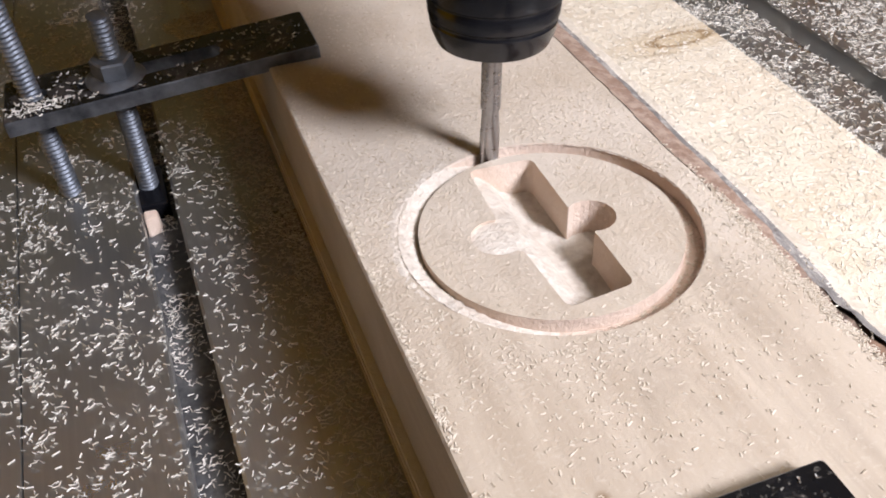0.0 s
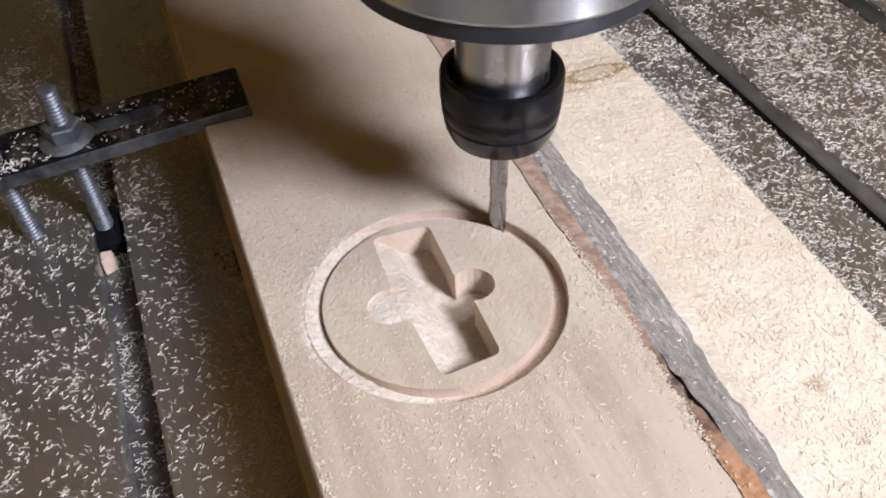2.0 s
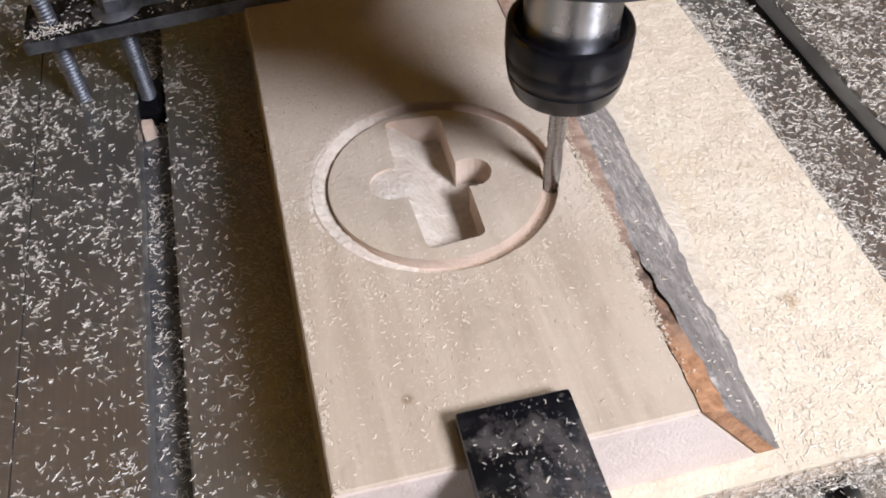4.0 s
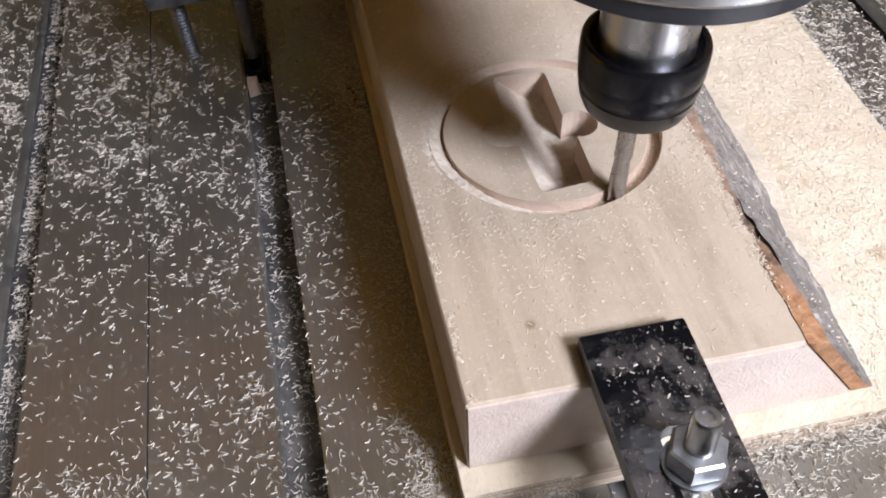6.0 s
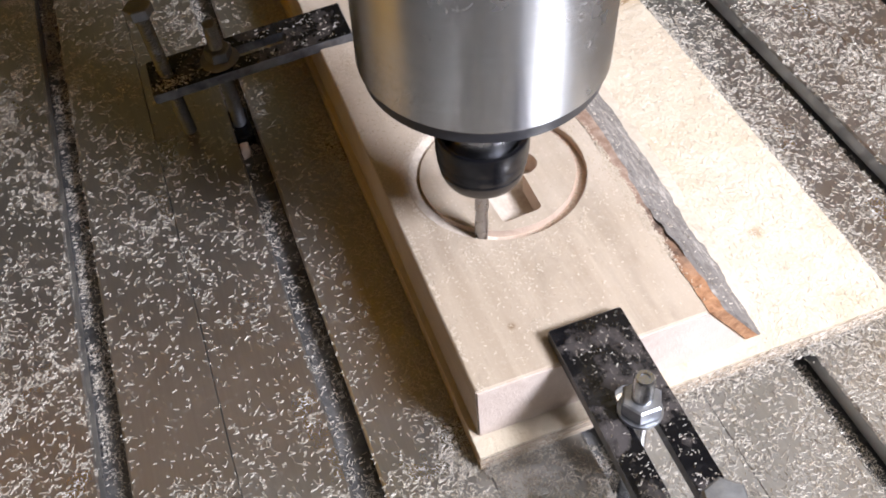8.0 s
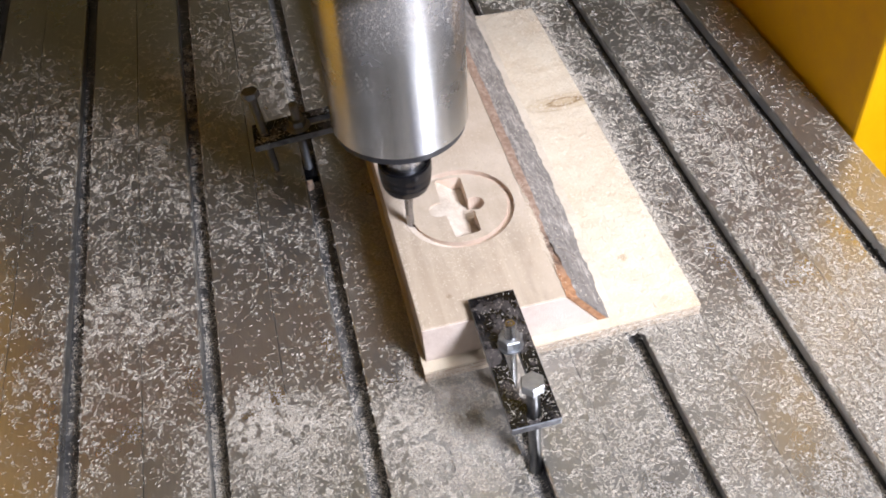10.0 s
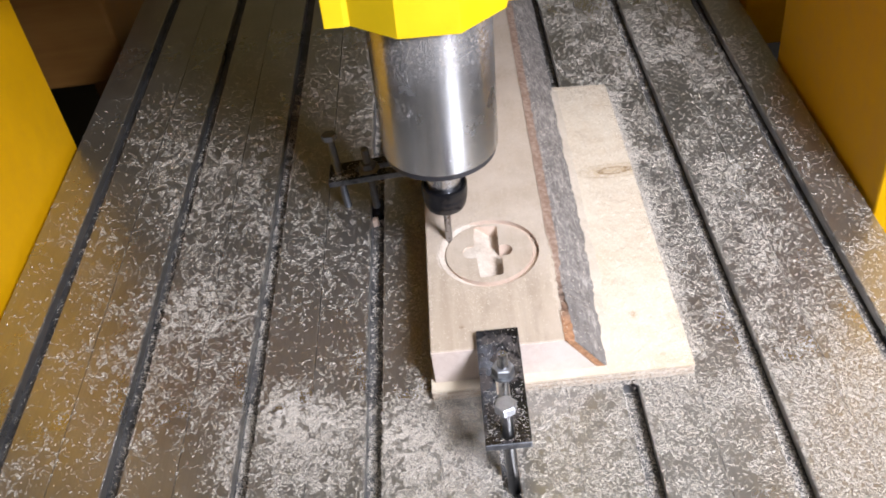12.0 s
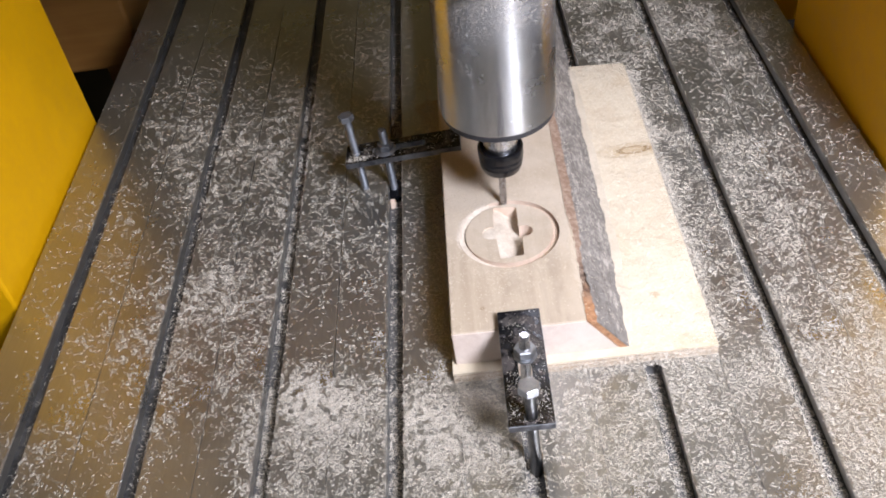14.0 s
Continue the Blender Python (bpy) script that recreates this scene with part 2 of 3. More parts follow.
NUT_BLACK = make_grit("black_oxide", (0.003, 0.003, 0.004), (0.008, 0.008, 0.010), 200, 0.22, 0.0, 0.0001, 0.15, (0.1, 0.1, 1))
RUBBER = make_grit("black_ring", (0.015, 0.016, 0.02), (0.03, 0.03, 0.035), 300, 0.4, 0.0, 0.0001, 0.15)
CARBIDE = make_grit("carbide", (0.28, 0.27, 0.27), (0.42, 0.41, 0.41), 300, 0.28, 1.0, 0.0001, 0.2)
YELLOW = make_grit("yellow_enamel", (0.66, 0.335, 0.001), (0.74, 0.395, 0.0015), 60, 0.55, 0.0, 0.0002, 0.1)
YELLOW.node_tree.nodes["Principled BSDF"].inputs["Specular IOR Level"].default_value = 0.2
# Brighter copy of the yellow: strong light on the clamp is in its colour.
YELLOW_LIT = make_grit("yellow_enamel_lit", (0.74, 0.50, 0.002), (0.82, 0.57, 0.003), 60, 0.5, 0.0, 0.0002, 0.1)
RED = make_grit("red_band", (0.42, 0.02, 0.035), (0.5, 0.03, 0.05), 60, 0.45)
OLIVE = make_grit("olive_tint", (0.10, 0.076, 0.020), (0.145, 0.108, 0.030), 60, 0.5)
DULL_ZINC = make_grit("dull_zinc", (0.13, 0.14, 0.158), (0.25, 0.265, 0.29), 300, 0.55, 0.85, 0.0002, 0.3)
CHIPS = make_chips("wood_shavings", (0.38, 0.33, 0.265), (0.56, 0.51, 0.435), (0.75, 0.70, 0.62))
FRESH = make_chips("fresh_dust", (0.40, 0.33, 0.245), (0.50, 0.42, 0.32), (0.60, 0.52, 0.415))
PALE_DUST = make_chips("pale_dust", (0.50, 0.43, 0.335), (0.61, 0.54, 0.435), (0.71, 0.645, 0.545))
WALL = make_grit("plaster", (0.48, 0.45, 0.41), (0.56, 0.53, 0.49), 12, 0.9)
OCHRE_WALL = make_grit("ochre_wall", (0.48, 0.385, 0.15), (0.57, 0.465, 0.20), 12, 0.9)
UMBER_WALL = make_grit("umber_wall", (0.085, 0.075, 0.055), (0.12, 0.105, 0.08), 12, 0.9)
GREY_WALL = make_grit("grey_wall", (0.19, 0.185, 0.18), (0.25, 0.245, 0.24), 12, 0.9)
DARK = make_grit("dark_floor", (0.02, 0.018, 0.016), (0.05, 0.045, 0.04), 25, 0.8)
BROWN_WOOD = make_grit("varnished_wood", (0.22, 0.095, 0.02), (0.34, 0.165, 0.04), 40, 0.5, 0, 0.0004, 0.3, (0.1, 1, 1))


# ---- mesh helpers ----
def part(name, bm, material, parent=None, label="", smooth=False):
    """Links a bmesh as one mesh object under a thing or a part."""
    mesh = bpy.data.meshes.new(name)
    bm.normal_update()
    bm.to_mesh(mesh)
    bm.free()
    if smooth:
        mesh.shade_smooth()
        mesh.set_sharp_from_angle(angle=radians(35))
    mesh.materials.append(material)
    ob = new(name, mesh)
    if parent:
        ob.parent = parent
    return tagged(ob, label)


def box(x0, x1, y0, y1, z0, z1, bevel=0.0, bm=None, m=None):
    bm = bm or bmesh.new()
    made = bmesh.ops.create_cube(bm, size=1.0)["verts"]
    bmesh.ops.transform(bm, verts=made, matrix=Matrix.LocRotScale(((x0 + x1) / 2, (y0 + y1) / 2, (z0 + z1) / 2), None, (x1 - x0, y1 - y0, z1 - z0)))
    if bevel:
        edges = list({e for v in made for e in v.link_edges})
        made = bmesh.ops.bevel(bm, geom=edges, offset=bevel, segments=2, affect="EDGES", profile=0.5)["verts"]
    if m:
        bmesh.ops.transform(bm, verts=list(bm.verts), matrix=m)
    return bm


def lathe(profile, n=48, at=(0, 0, 0), close=True, bm=None):
    """Turns (radius, height) pairs about z."""
    bm = bm or bmesh.new()
    rings = []
    for r, z in profile:
        rings.append([bm.verts.new((at[0] + r * math.cos(2 * math.pi * i / n), at[1] + r * math.sin(2 * math.pi * i / n), at[2] + z)) for i in range(n)])
    for a, b in zip(rings, rings[1:]):
        for i in range(n):
            j = (i + 1) % n
            bm.faces.new((a[i], a[j], b[j], b[i]))
    if close:
        bm.faces.new(rings[0][::-1])
        bm.faces.new(rings[-1])
    return bm


def rounded(corners, steps=7):
    """A closed outline from (x, y, radius) corners."""
    out, n = [], len(corners)
    for i, (x, y, r) in enumerate(corners):
        p, a, b = Vector((x, y)), Vector(corners[i - 1][:2]), Vector(corners[(i + 1) % n][:2])
        u, v = (a - p).normalized(), (b - p).normalized()
        half = u.angle(v) / 2
        d = min(r / math.tan(half), (a - p).length * 0.49, (b - p).length * 0.49)
        s, e = p + u * d, p + v * d
        for k in range(steps):
            w = k / (steps - 1)
            out.append((1 - w) ** 2 * s + 2 * w * (1 - w) * p + w * w * e)
    return [(q.x, q.y) for q in out]


def loop(bm, pts, z):
    vs = [bm.verts.new((x, y, z)) for x, y in pts]
    return vs, [bm.edges.new((vs[i], vs[(i + 1) % len(vs)])) for i in range(len(vs))]


def skirt(bm, a, b):
    for i in range(len(a)):
        j = (i + 1) % len(a)
        bm.faces.new((a[i], a[j], b[j], b[i]))


def plate(outline, holes, z0, z1, bevel=0.0006, m=None):
    """A flat plate with holes through it, its upper rim chamfered."""
    bm = bmesh.new()
    centre = Vector((sum(p[0] for p in outline) / len(outline), sum(p[1] for p in outline) / len(outline)))
    inset = [tuple(centre + (Vector(p) - centre) * (1 - bevel / max(0.01, (Vector(p) - centre).length))) for p in outline]
    top, te = loop(bm, inset, z1)
    mid, _ = loop(bm, outline, z1 - bevel)
    bot, be = loop(bm, outline, z0)
    skirt(bm, mid, top)
    skirt(bm, bot, mid)
    for h in holes:
        t, e1 = loop(bm, h, z1)
        b, e2 = loop(bm, h, z0)
        skirt(bm, t, b)
        te, be = te + e1, be + e2
    bmesh.ops.triangle_fill(bm, use_beauty=True, edges=te)
    bmesh.ops.triangle_fill(bm, use_beauty=True, edges=be)
    bmesh.ops.recalc_face_normals(bm, faces=bm.faces)
    if m:
        bmesh.ops.transform(bm, verts=list(bm.verts), matrix=m)
    return bm


def circle(x, y, r, n=24):
    return [(x + r * math.cos(2 * math.pi * i / n), y + r * math.sin(2 * math.pi * i / n)) for i in range(n)]


def thing(name, at=(0, 0, 0), label="", category="", group="", kind=""):
    ob = new(name)
    ob.empty_display_size = 0.02
    ob.location = at
    return tagged(ob, label, category, group, kind)


# ---- the room ----
FLOOR, HIGH = -0.8, 1.7


def room():
    for name, b in (("floor", (-1.8, 1.8, -1.6, 2.2, FLOOR - 0.1, FLOOR)), ("ceiling", (-1.8, 1.8, -1.6, 2.2, HIGH, HIGH + 0.1)),
                    ("wall_west", (-1.9, -1.8, -1.6, 2.2, FLOOR, HIGH)), ("wall_east", (1.8, 1.9, -1.6, 2.2, FLOOR, HIGH)),
                    ("wall_south", (-1.8, 1.8, -1.7, -1.6, FLOOR, HIGH)), ("wall_north", (-1.8, 1.8, 2.2, 2.3, FLOOR, HIGH))):
        # Walls out of view; each tint is picked for bounce and bed reflections.
        ob = part(name, box(*b), {"floor": DARK, "wall_west": UMBER_WALL, "wall_north": OCHRE_WALL, "wall_east": GREY_WALL}.get(name, WALL))
        tagged(ob, "dark workshop floor" if name == "floor" else ("dark umber workshop wall" if name == "wall_west" else "dull ochre workshop wall" if name == "wall_north" else "plain painted workshop " + name.split("_")[0]), name.split("_")[0], kind="structure")


room()

# ---- the machine ----
PITCH, BED_Y0, BED_Y1, BED_X0 = 0.1, -0.62, 1.0, -0.35


def slot_profile():
    """Half of the upper outline of one bed plank, from its middle outward."""
    return [(0.0105, -0.013), (0.0105, -0.010), (0.0064, -0.0095), (0.0064, -0.0010), (0.0074, 0.0), (0.0496, 0.0), (0.0498, -0.0003), (0.0498, -0.042)]


def bed():
    table = thing("machine_bed", (0, 0, -0.042), "grooved aluminium machine bed littered with pale wood shavings", "machine bed")
    right = slot_profile()
    ring = [(-x, z) for x, z in right[::-1]] + right
    for k in range(8):
        x = BED_X0 + PITCH * (k + 0.5)
        bm = bmesh.new()
        a = [bm.verts.new((px, BED_Y0, pz)) for px, pz in ring]
        b = [bm.verts.new((px, BED_Y1, pz)) for px, pz in ring]
        skirt(bm, a, b)
        bm.faces.new(a[::-1])
        bm.faces.new(b)
        bmesh.ops.recalc_face_normals(bm, faces=bm.faces)
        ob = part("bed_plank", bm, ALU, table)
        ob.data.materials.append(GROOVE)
        # Slot floors and undercuts take the metal with shade in its colour.
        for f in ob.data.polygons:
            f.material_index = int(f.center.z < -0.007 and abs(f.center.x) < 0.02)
        ob.location = (x, 0, 0.042)
    sub = part("underframe", box(BED_X0 + 0.02, BED_X0 + 0.78, BED_Y0 + 0.02, BED_Y1 - 0.02, FLOOR + 0.042, -0.001, 0.004), DARK, table, "dark steel frame under the bed")
    sub.location = (0, 0, 0)
    part("end_bracket", box(0.4565, 0.512, 0.575, 0.70, -0.02, 0.072, 0.003), YELLOW, table, "yellow enamelled end bracket")
    return table


def gantry():
    g = thing("gantry", (0, 0, 0), "yellow enamelled gantry standing over the machine bed", "gantry")
    part("side_plate", box(-0.47, -0.3575, 0.145, 0.450, -0.30, 0.56, 0.003), YELLOW, g)
    part("side_plate", box(0.4535, 0.56, 0.178, 0.456, -0.30, 0.56, 0.003), YELLOW, g)
    part("cross_beam", box(-0.47, 0.56, 0.250, 0.44, 0.300, 0.50, 0.006), YELLOW, g)
    # Unseen plate added so that the bed mirrors a dark olive.
    part("rail_plate", box(-0.35, 0.45, 0.2430, 0.2496, 0.302, 0.498, 0.001), OLIVE, g, "added dull olive plate, out of view")
    return g


def spindle():
    """The milling head, its origin on the tip's axis at bed height."""
    s = thing("milling_spindle", (0, 0, 0), "brushed steel milling spindle in a yellow clamp, cutting wood", "spindle")
    body = part("body", lathe([(0.034, 0.1461), (0.0446, 0.1463), (0.0457, 0.1477), (0.0457, 0.42)], 96), STEEL, s, "brushed steel cylinder", True)
    part("end_ring", lathe([(0.020, 0.1405), (0.0428, 0.1407), (0.0440, 0.1417), (0.0443, 0.1460)], 96), RUBBER, body, "black ring", True)
    part("shaft", lathe([(0.0142, 0.102), (0.0142, 0.1407)], 48), STEEL, s, "polished shaft", True)
    nut = [(0.0045, 0.0838), (0.0136, 0.0838), (0.0160, 0.0849), (0.0174, 0.0884), (0.0179, 0.0914), (0.0177, 0.0918), (0.0177, 0.0926), (0.0183, 0.0933),
           (0.0186, 0.0972), (0.0184, 0.0976), (0.0184, 0.0984), (0.0189, 0.0990), (0.0189, 0.1066), (0.0185, 0.1077), (0.0176, 0.1081), (0.0166, 0.1076), (0.0160, 0.1062), (0.0144, 0.1045)]
    collet = part("collet_nut", lathe(nut, 64), NUT_BLACK, s, "black collet nut", True)
    part("cutter", cutter(), CARBIDE, collet, "carbide end mill", True)
    part("clamp", mount(), YELLOW_LIT, s, "yellow faceted clamp in a brightened enamel")
    part("band", lathe([(0.0459, 0.3002), (0.0464, 0.3008), (0.0464, 0.332), (0.0459, 0.3326)], 96, close=False), RED, body, "red band round the cylinder", True)
    # Unseen plate, widened and coloured to throw yellow onto the bed.
    part("slide", box(-0.095, 0.095, 0.0625, 0.0845, 0.2690, 0.50, 0.002), YELLOW_LIT, s, "added yellow plate behind the clamp, out of view")
    return s


def cutter():
    bm = lathe([(0.0030, 0.062), (0.0030, 0.0842)], 24)
    n, rings = 20, []
    for k in range(13):
        z = 0.0408 + 0.0215 * k / 12
        ring = []
        for i in range(n):
            a = 2 * math.pi * i / n
            r = 0.0030 * (1 - 0.16 * (0.5 + 0.5 * math.cos(2 * a - k * 0.45)))
            ring.append(bm.verts.new((r * math.cos(a), r * math.sin(a), z)))
        rings.append(ring)
    for a, b in zip(rings, rings[1:]):
        skirt(bm, a, b)
    bm.faces.new(rings[0][::-1])
    bm.faces.new(rings[-1])
    return bm


def mount():
    out = rounded([(-0.071, 0.062, 0.001), (-0.071, -0.030, 0.001), (-0.057, -0.030, 0.001), (-0.053, -0.029, 0.001), (-0.021, -0.053, 0.001), (0.021, -0.053, 0.001),
                   (0.054, -0.022, 0.001), (0.056, -0.012, 0.001), (0.074, -0.012, 0.001), (0.074, 0.062, 0.001)], 3)
    return plate(out, [circle(0, 0, 0.0453, 64)], 0.2680, 0.3000)


def bench():
    b = thing("workbench", (-0.72, 0.95, FLOOR), "varnished red-brown wooden bench standing behind the machine", "bench")
    part("top", box(-0.30, 0.30, -0.13, 0.35, 0.66, 0.95, 0.006), BROWN_WOOD, b)
    for x in (-0.26, 0.26):
        for y in (-0.08, 0.31):
            part("leg", box(x - 0.03, x + 0.03, y - 0.03, y + 0.03, 0.0, 0.66), BROWN_WOOD, b)


bed()
bench()
GANTRY = gantry()
SPINDLE = spindle()

# ---- the work ----
BOARD_TOP, SLAB_TOP = 0.011, 0.045
RING_X, RING_Y, RING_R = 0.1035, 0.1187, 0.0393
GROOVE_Z, POCKET_Z = 0.0405, 0.0325
SLAB_Y0, SLAB_Y1 = 0.0125, 0.80


def board():
    b = thing("spoilboard", (0, 0, 0), "pale knotty plywood board under the slab, dusted with shavings", "board")
    corners = [(0.0470, 0.0015), (0.2500, 0.0025), (0.2525, 0.4105), (0.0490, 0.4310)]
    zs = [0.0002, 0.0026, 0.0046, 0.0070, 0.0090, BOARD_TOP]
    for k, (z0, z1) in enumerate(zip(zs, zs[1:])):
        d = 0.0 if k % 2 == 0 else 0.0005
        out = [(x + (d if x < 0.1 else -d), y + (d if y < 0.1 else -d)) for x, y in corners]
        bm = bmesh.new()
        lo, _ = loop(bm, out, z0)
        hi, _ = loop(bm, out, z1)
        skirt(bm, lo, hi)
        bm.faces.new(lo[::-1])
        bm.faces.new(hi)
        part("ply", bm, BOARD if k == 4 else (PLY_LIGHT if k % 2 == 0 else PLY_DARK), b)
    return b


def edge_x(y):
    """The wandering upper rim of the slab along its bark."""
    torn = math.exp(-((y - 0.074) / 0.024) ** 2) * (0.6 + noise.noise((y * 190, 2.2, 0)))
    return 0.1516 + 0.011 * y + 0.0005 * (noise.noise((y * 38, 3.1, 0)) + 0.9 * noise.noise((y * 170, 7.7, 0))) - 0.0016 * torn


def flare(y):
    """How far the barked side runs out for each metre of drop."""
    f = min(1.0, max(0.0, (y - SLAB_Y0) / 0.055))
    return 0.73 + 0.17 * f * f * (3 - 2 * f)


def pocket_outline():
    def knob(x, y, r, first, last):
        turns = [radians(first + (last - first) * i / 12) for i in range(13)]
        return [(x + r * math.cos(a), y + r * math.sin(a), 0.0006) for a in turns]

    right = knob(0.1163, 0.1190, 0.0071, 126.0, -112.0)
    left = knob(0.0886, 0.1204, 0.0076, -72.0, -290.0)
    return rounded([(0.0926, 0.1527, 0.003), (0.1127, 0.1512, 0.003), (0.1120, 0.1256, 0.0003)] + right
                   + [(0.1139, 0.1102, 0.0006), (0.1135, 0.0895, 0.003), (0.0938, 0.0878, 0.003), (0.0926, 0.1120, 0.0008)] + left, 8)


def slab():
    s = thing("wood_slab", (0, 0, BOARD_TOP), "live-edge hardwood slab with a carved ring and cross-shaped pocket", "wood slab")
    bm = bmesh.new()
    ys = [SLAB_Y0 + (SLAB_Y1 - SLAB_Y0) * (i / 220) ** 1.15 for i in range(221)]
    low = [(0.0500, SLAB_Y0 - 0.001), (edge_x(SLAB_Y0) + 0.0240, SLAB_Y0 - 0.002)] + [(edge_x(y) + 0.0338 * flare(y), y) for y in ys[1:]] + [(0.0520, SLAB_Y1)]
    high = [(0.0500, SLAB_Y0 - 0.0005), (edge_x(ys[0]), SLAB_Y0 - 0.0015)] + [(edge_x(y), y) for y in ys[1:]] + [(0.0520, SLAB_Y1)]
    h, he = loop(bm, [(x + (0.0006 if i in (0, len(high) - 1) else -0.0002), y + (0.0006 if i < 2 else 0)) for i, (x, y) in enumerate(high)], SLAB_TOP)
    mid, _ = loop(bm, high, SLAB_TOP - 0.0006)
    lo, le = loop(bm, low, BOARD_TOP + 0.0002)
    skirt(bm, mid, h)
    skirt(bm, lo, mid)
    rim_out, re = loop(bm, circle(RING_X, RING_Y, RING_R + 0.0027, 144), SLAB_TOP)
    bmesh.ops.triangle_fill(bm, use_beauty=True, edges=he + re)
    bmesh.ops.triangle_fill(bm, use_beauty=True, edges=le)
    rim_in, ie = loop(bm, circle(RING_X, RING_Y, RING_R - 0.0027, 144), SLAB_TOP)
    pk, pe = loop(bm, pocket_outline(), SLAB_TOP)
    bmesh.ops.triangle_fill(bm, use_beauty=True, edges=ie + pe)
    bmesh.ops.recalc_face_normals(bm, faces=bm.faces)
    for f in bm.faces:
        if abs(f.normal.z) > 0.99 and f.calc_center_median().z > 0.04 and f.normal.z < 0:
            f.normal_flip()
    part("timber", bm, WOOD, s, "pale sawn timber").location = (0, 0, -BOARD_TOP)
    bm = bmesh.new()
    a, _ = loop(bm, circle(RING_X, RING_Y, RING_R + 0.0027, 144), SLAB_TOP)
    b, _ = loop(bm, circle(RING_X, RING_Y, RING_R + 0.0027, 144), GROOVE_Z)
    c, _ = loop(bm, circle(RING_X, RING_Y, RING_R - 0.0027, 144), GROOVE_Z)
    d, _ = loop(bm, circle(RING_X, RING_Y, RING_R - 0.0027, 144), SLAB_TOP)
    for p, q in ((a, b), (b, c), (c, d)):
        skirt(bm, p, q)
    bmesh.ops.recalc_face_normals(bm, faces=bm.faces)
    bmesh.ops.reverse_faces(bm, faces=bm.faces) if sum(f.normal.z for f in bm.faces) < 0 else None
    part("ring_groove", bm, CUT, s, "freshly cut round groove").location = (0, 0, -BOARD_TOP)
    bm = bmesh.new()
    a, _ = loop(bm, pocket_outline(), SLAB_TOP)
    b, be = loop(bm, pocket_outline(), POCKET_Z)
    skirt(bm, a, b)
    bmesh.ops.recalc_face_normals(bm, faces=bm.faces)
    middle = Vector((0.103, 0.120, 0.04))
    bmesh.ops.reverse_faces(bm, faces=bm.faces) if sum((middle - f.calc_center_median()).dot(f.normal) for f in bm.faces) < 0 else None
    part("pocket", bm, CUT, s, "freshly cut cross-shaped pocket").location = (0, 0, -BOARD_TOP)
    bm = bmesh.new()
    _, be = loop(bm, pocket_outline(), POCKET_Z)
    bmesh.ops.triangle_fill(bm, use_beauty=True, edges=be)
    for f in bm.faces:
        if f.normal.z < 0:
            f.normal_flip()
    bmesh.ops.subdivide_edges(bm, edges=bm.edges, cuts=3, use_grid_fill=True)
    for v in bm.verts:
        rough = 0.6 * noise.noise((v.co.x * 110, v.co.y * 110, 0.3))
        depth = SLAB_TOP - POCKET_Z
        lobe = min(1.0, max(0.0, (0.1072 - v.co.x) / 0.0135))
        side = lobe * lobe * (3 - 2 * lobe) * (1.03 if 0.111 < v.co.y < 0.130 else 0.98 if v.co.y < 0.112 else 0.88)
        v.co.z += 0.0011 * (1.0 - 0.8 * lobe) * max(0.0, 0.4 + rough) + max(0.0, side * depth * (0.96 + 0.05 * rough) - 0.0006)
    part("pocket_floor", bm, DUST, s, "sawdust on the pocket's floor", True).location = (0, 0, -BOARD_TOP)
    bm = bmesh.new()
    rows = []
    for i in range(288):
        a = 2 * math.pi * i / 288
        px, py = math.cos(a), math.sin(a)
        much = max(0.0, math.cos(a - 2.6) - 0.15) + 0.3 * max(0.0, math.cos(a - 2.6) + 0.1) * noise.noise((px * 6, py * 6, 4.4))
        row = []
        for w, h in ((0.0024, -0.5), (0.0031, 0.55), (0.0040, 1.0), (0.0052, 0.75), (0.0068, 0.35), (0.0092, -0.3)):
            r = RING_R + w + 0.0004 * noise.noise((px * 40, py * 40, w * 900))
            z = SLAB_TOP - 0.0003 + 0.0007 * h * much * (0.8 + 0.6 * noise.noise((px * 60, py * 60, w * 1500)))
            row.append(bm.verts.new((RING_X + r * px, RING_Y + r * py, z)))
        rows.append(row)
    for i in range(288):
        a, b = rows[i], rows[(i + 1) % 288]
        for j in range(5):
            bm.faces.new((a[j], a[j + 1], b[j + 1], b[j]))
    part("dust_ridge", bm, DUST, s, "low ridge of sawdust round the groove", True).location = (0, 0, -BOARD_TOP)
    bm, strips = bmesh.new(), []
    for i in range(121):
        a = radians(98.0 + 150.0 * i / 120)
        ease = min(1.0, i / 14, (120 - i) / 30)
        strip = []
        for r, h in ((RING_R + 0.0029, 0.0002), (RING_R + 0.0016, -0.0004), (RING_R - 0.0002, -0.0010), (RING_R - 0.0017, -0.0019), (RING_R - 0.00268, -0.0026)):
            wave = 0.0007 * noise.noise((math.cos(a) * 60, math.sin(a) * 60, r * 700))
            z = SLAB_TOP + h * ease + (GROOVE_Z - SLAB_TOP + 0.0001) * (1 - ease) + wave * ease
            strip.append(bm.verts.new((RING_X + r * math.cos(a), RING_Y + r * math.sin(a), max(GROOVE_Z + 0.0001, z))))
        strips.append(strip)
    for a, b in zip(strips, strips[1:]):
        for j in range(4):
            bm.faces.new((a[j], b[j], b[j + 1], a[j + 1]))
    bmesh.ops.recalc_face_normals(bm, faces=bm.faces)
    part("groove_dust", bm, DUST, s, "sawdust left lying in the groove", True).location = (0, 0, -BOARD_TOP)
    bm = bmesh.new()
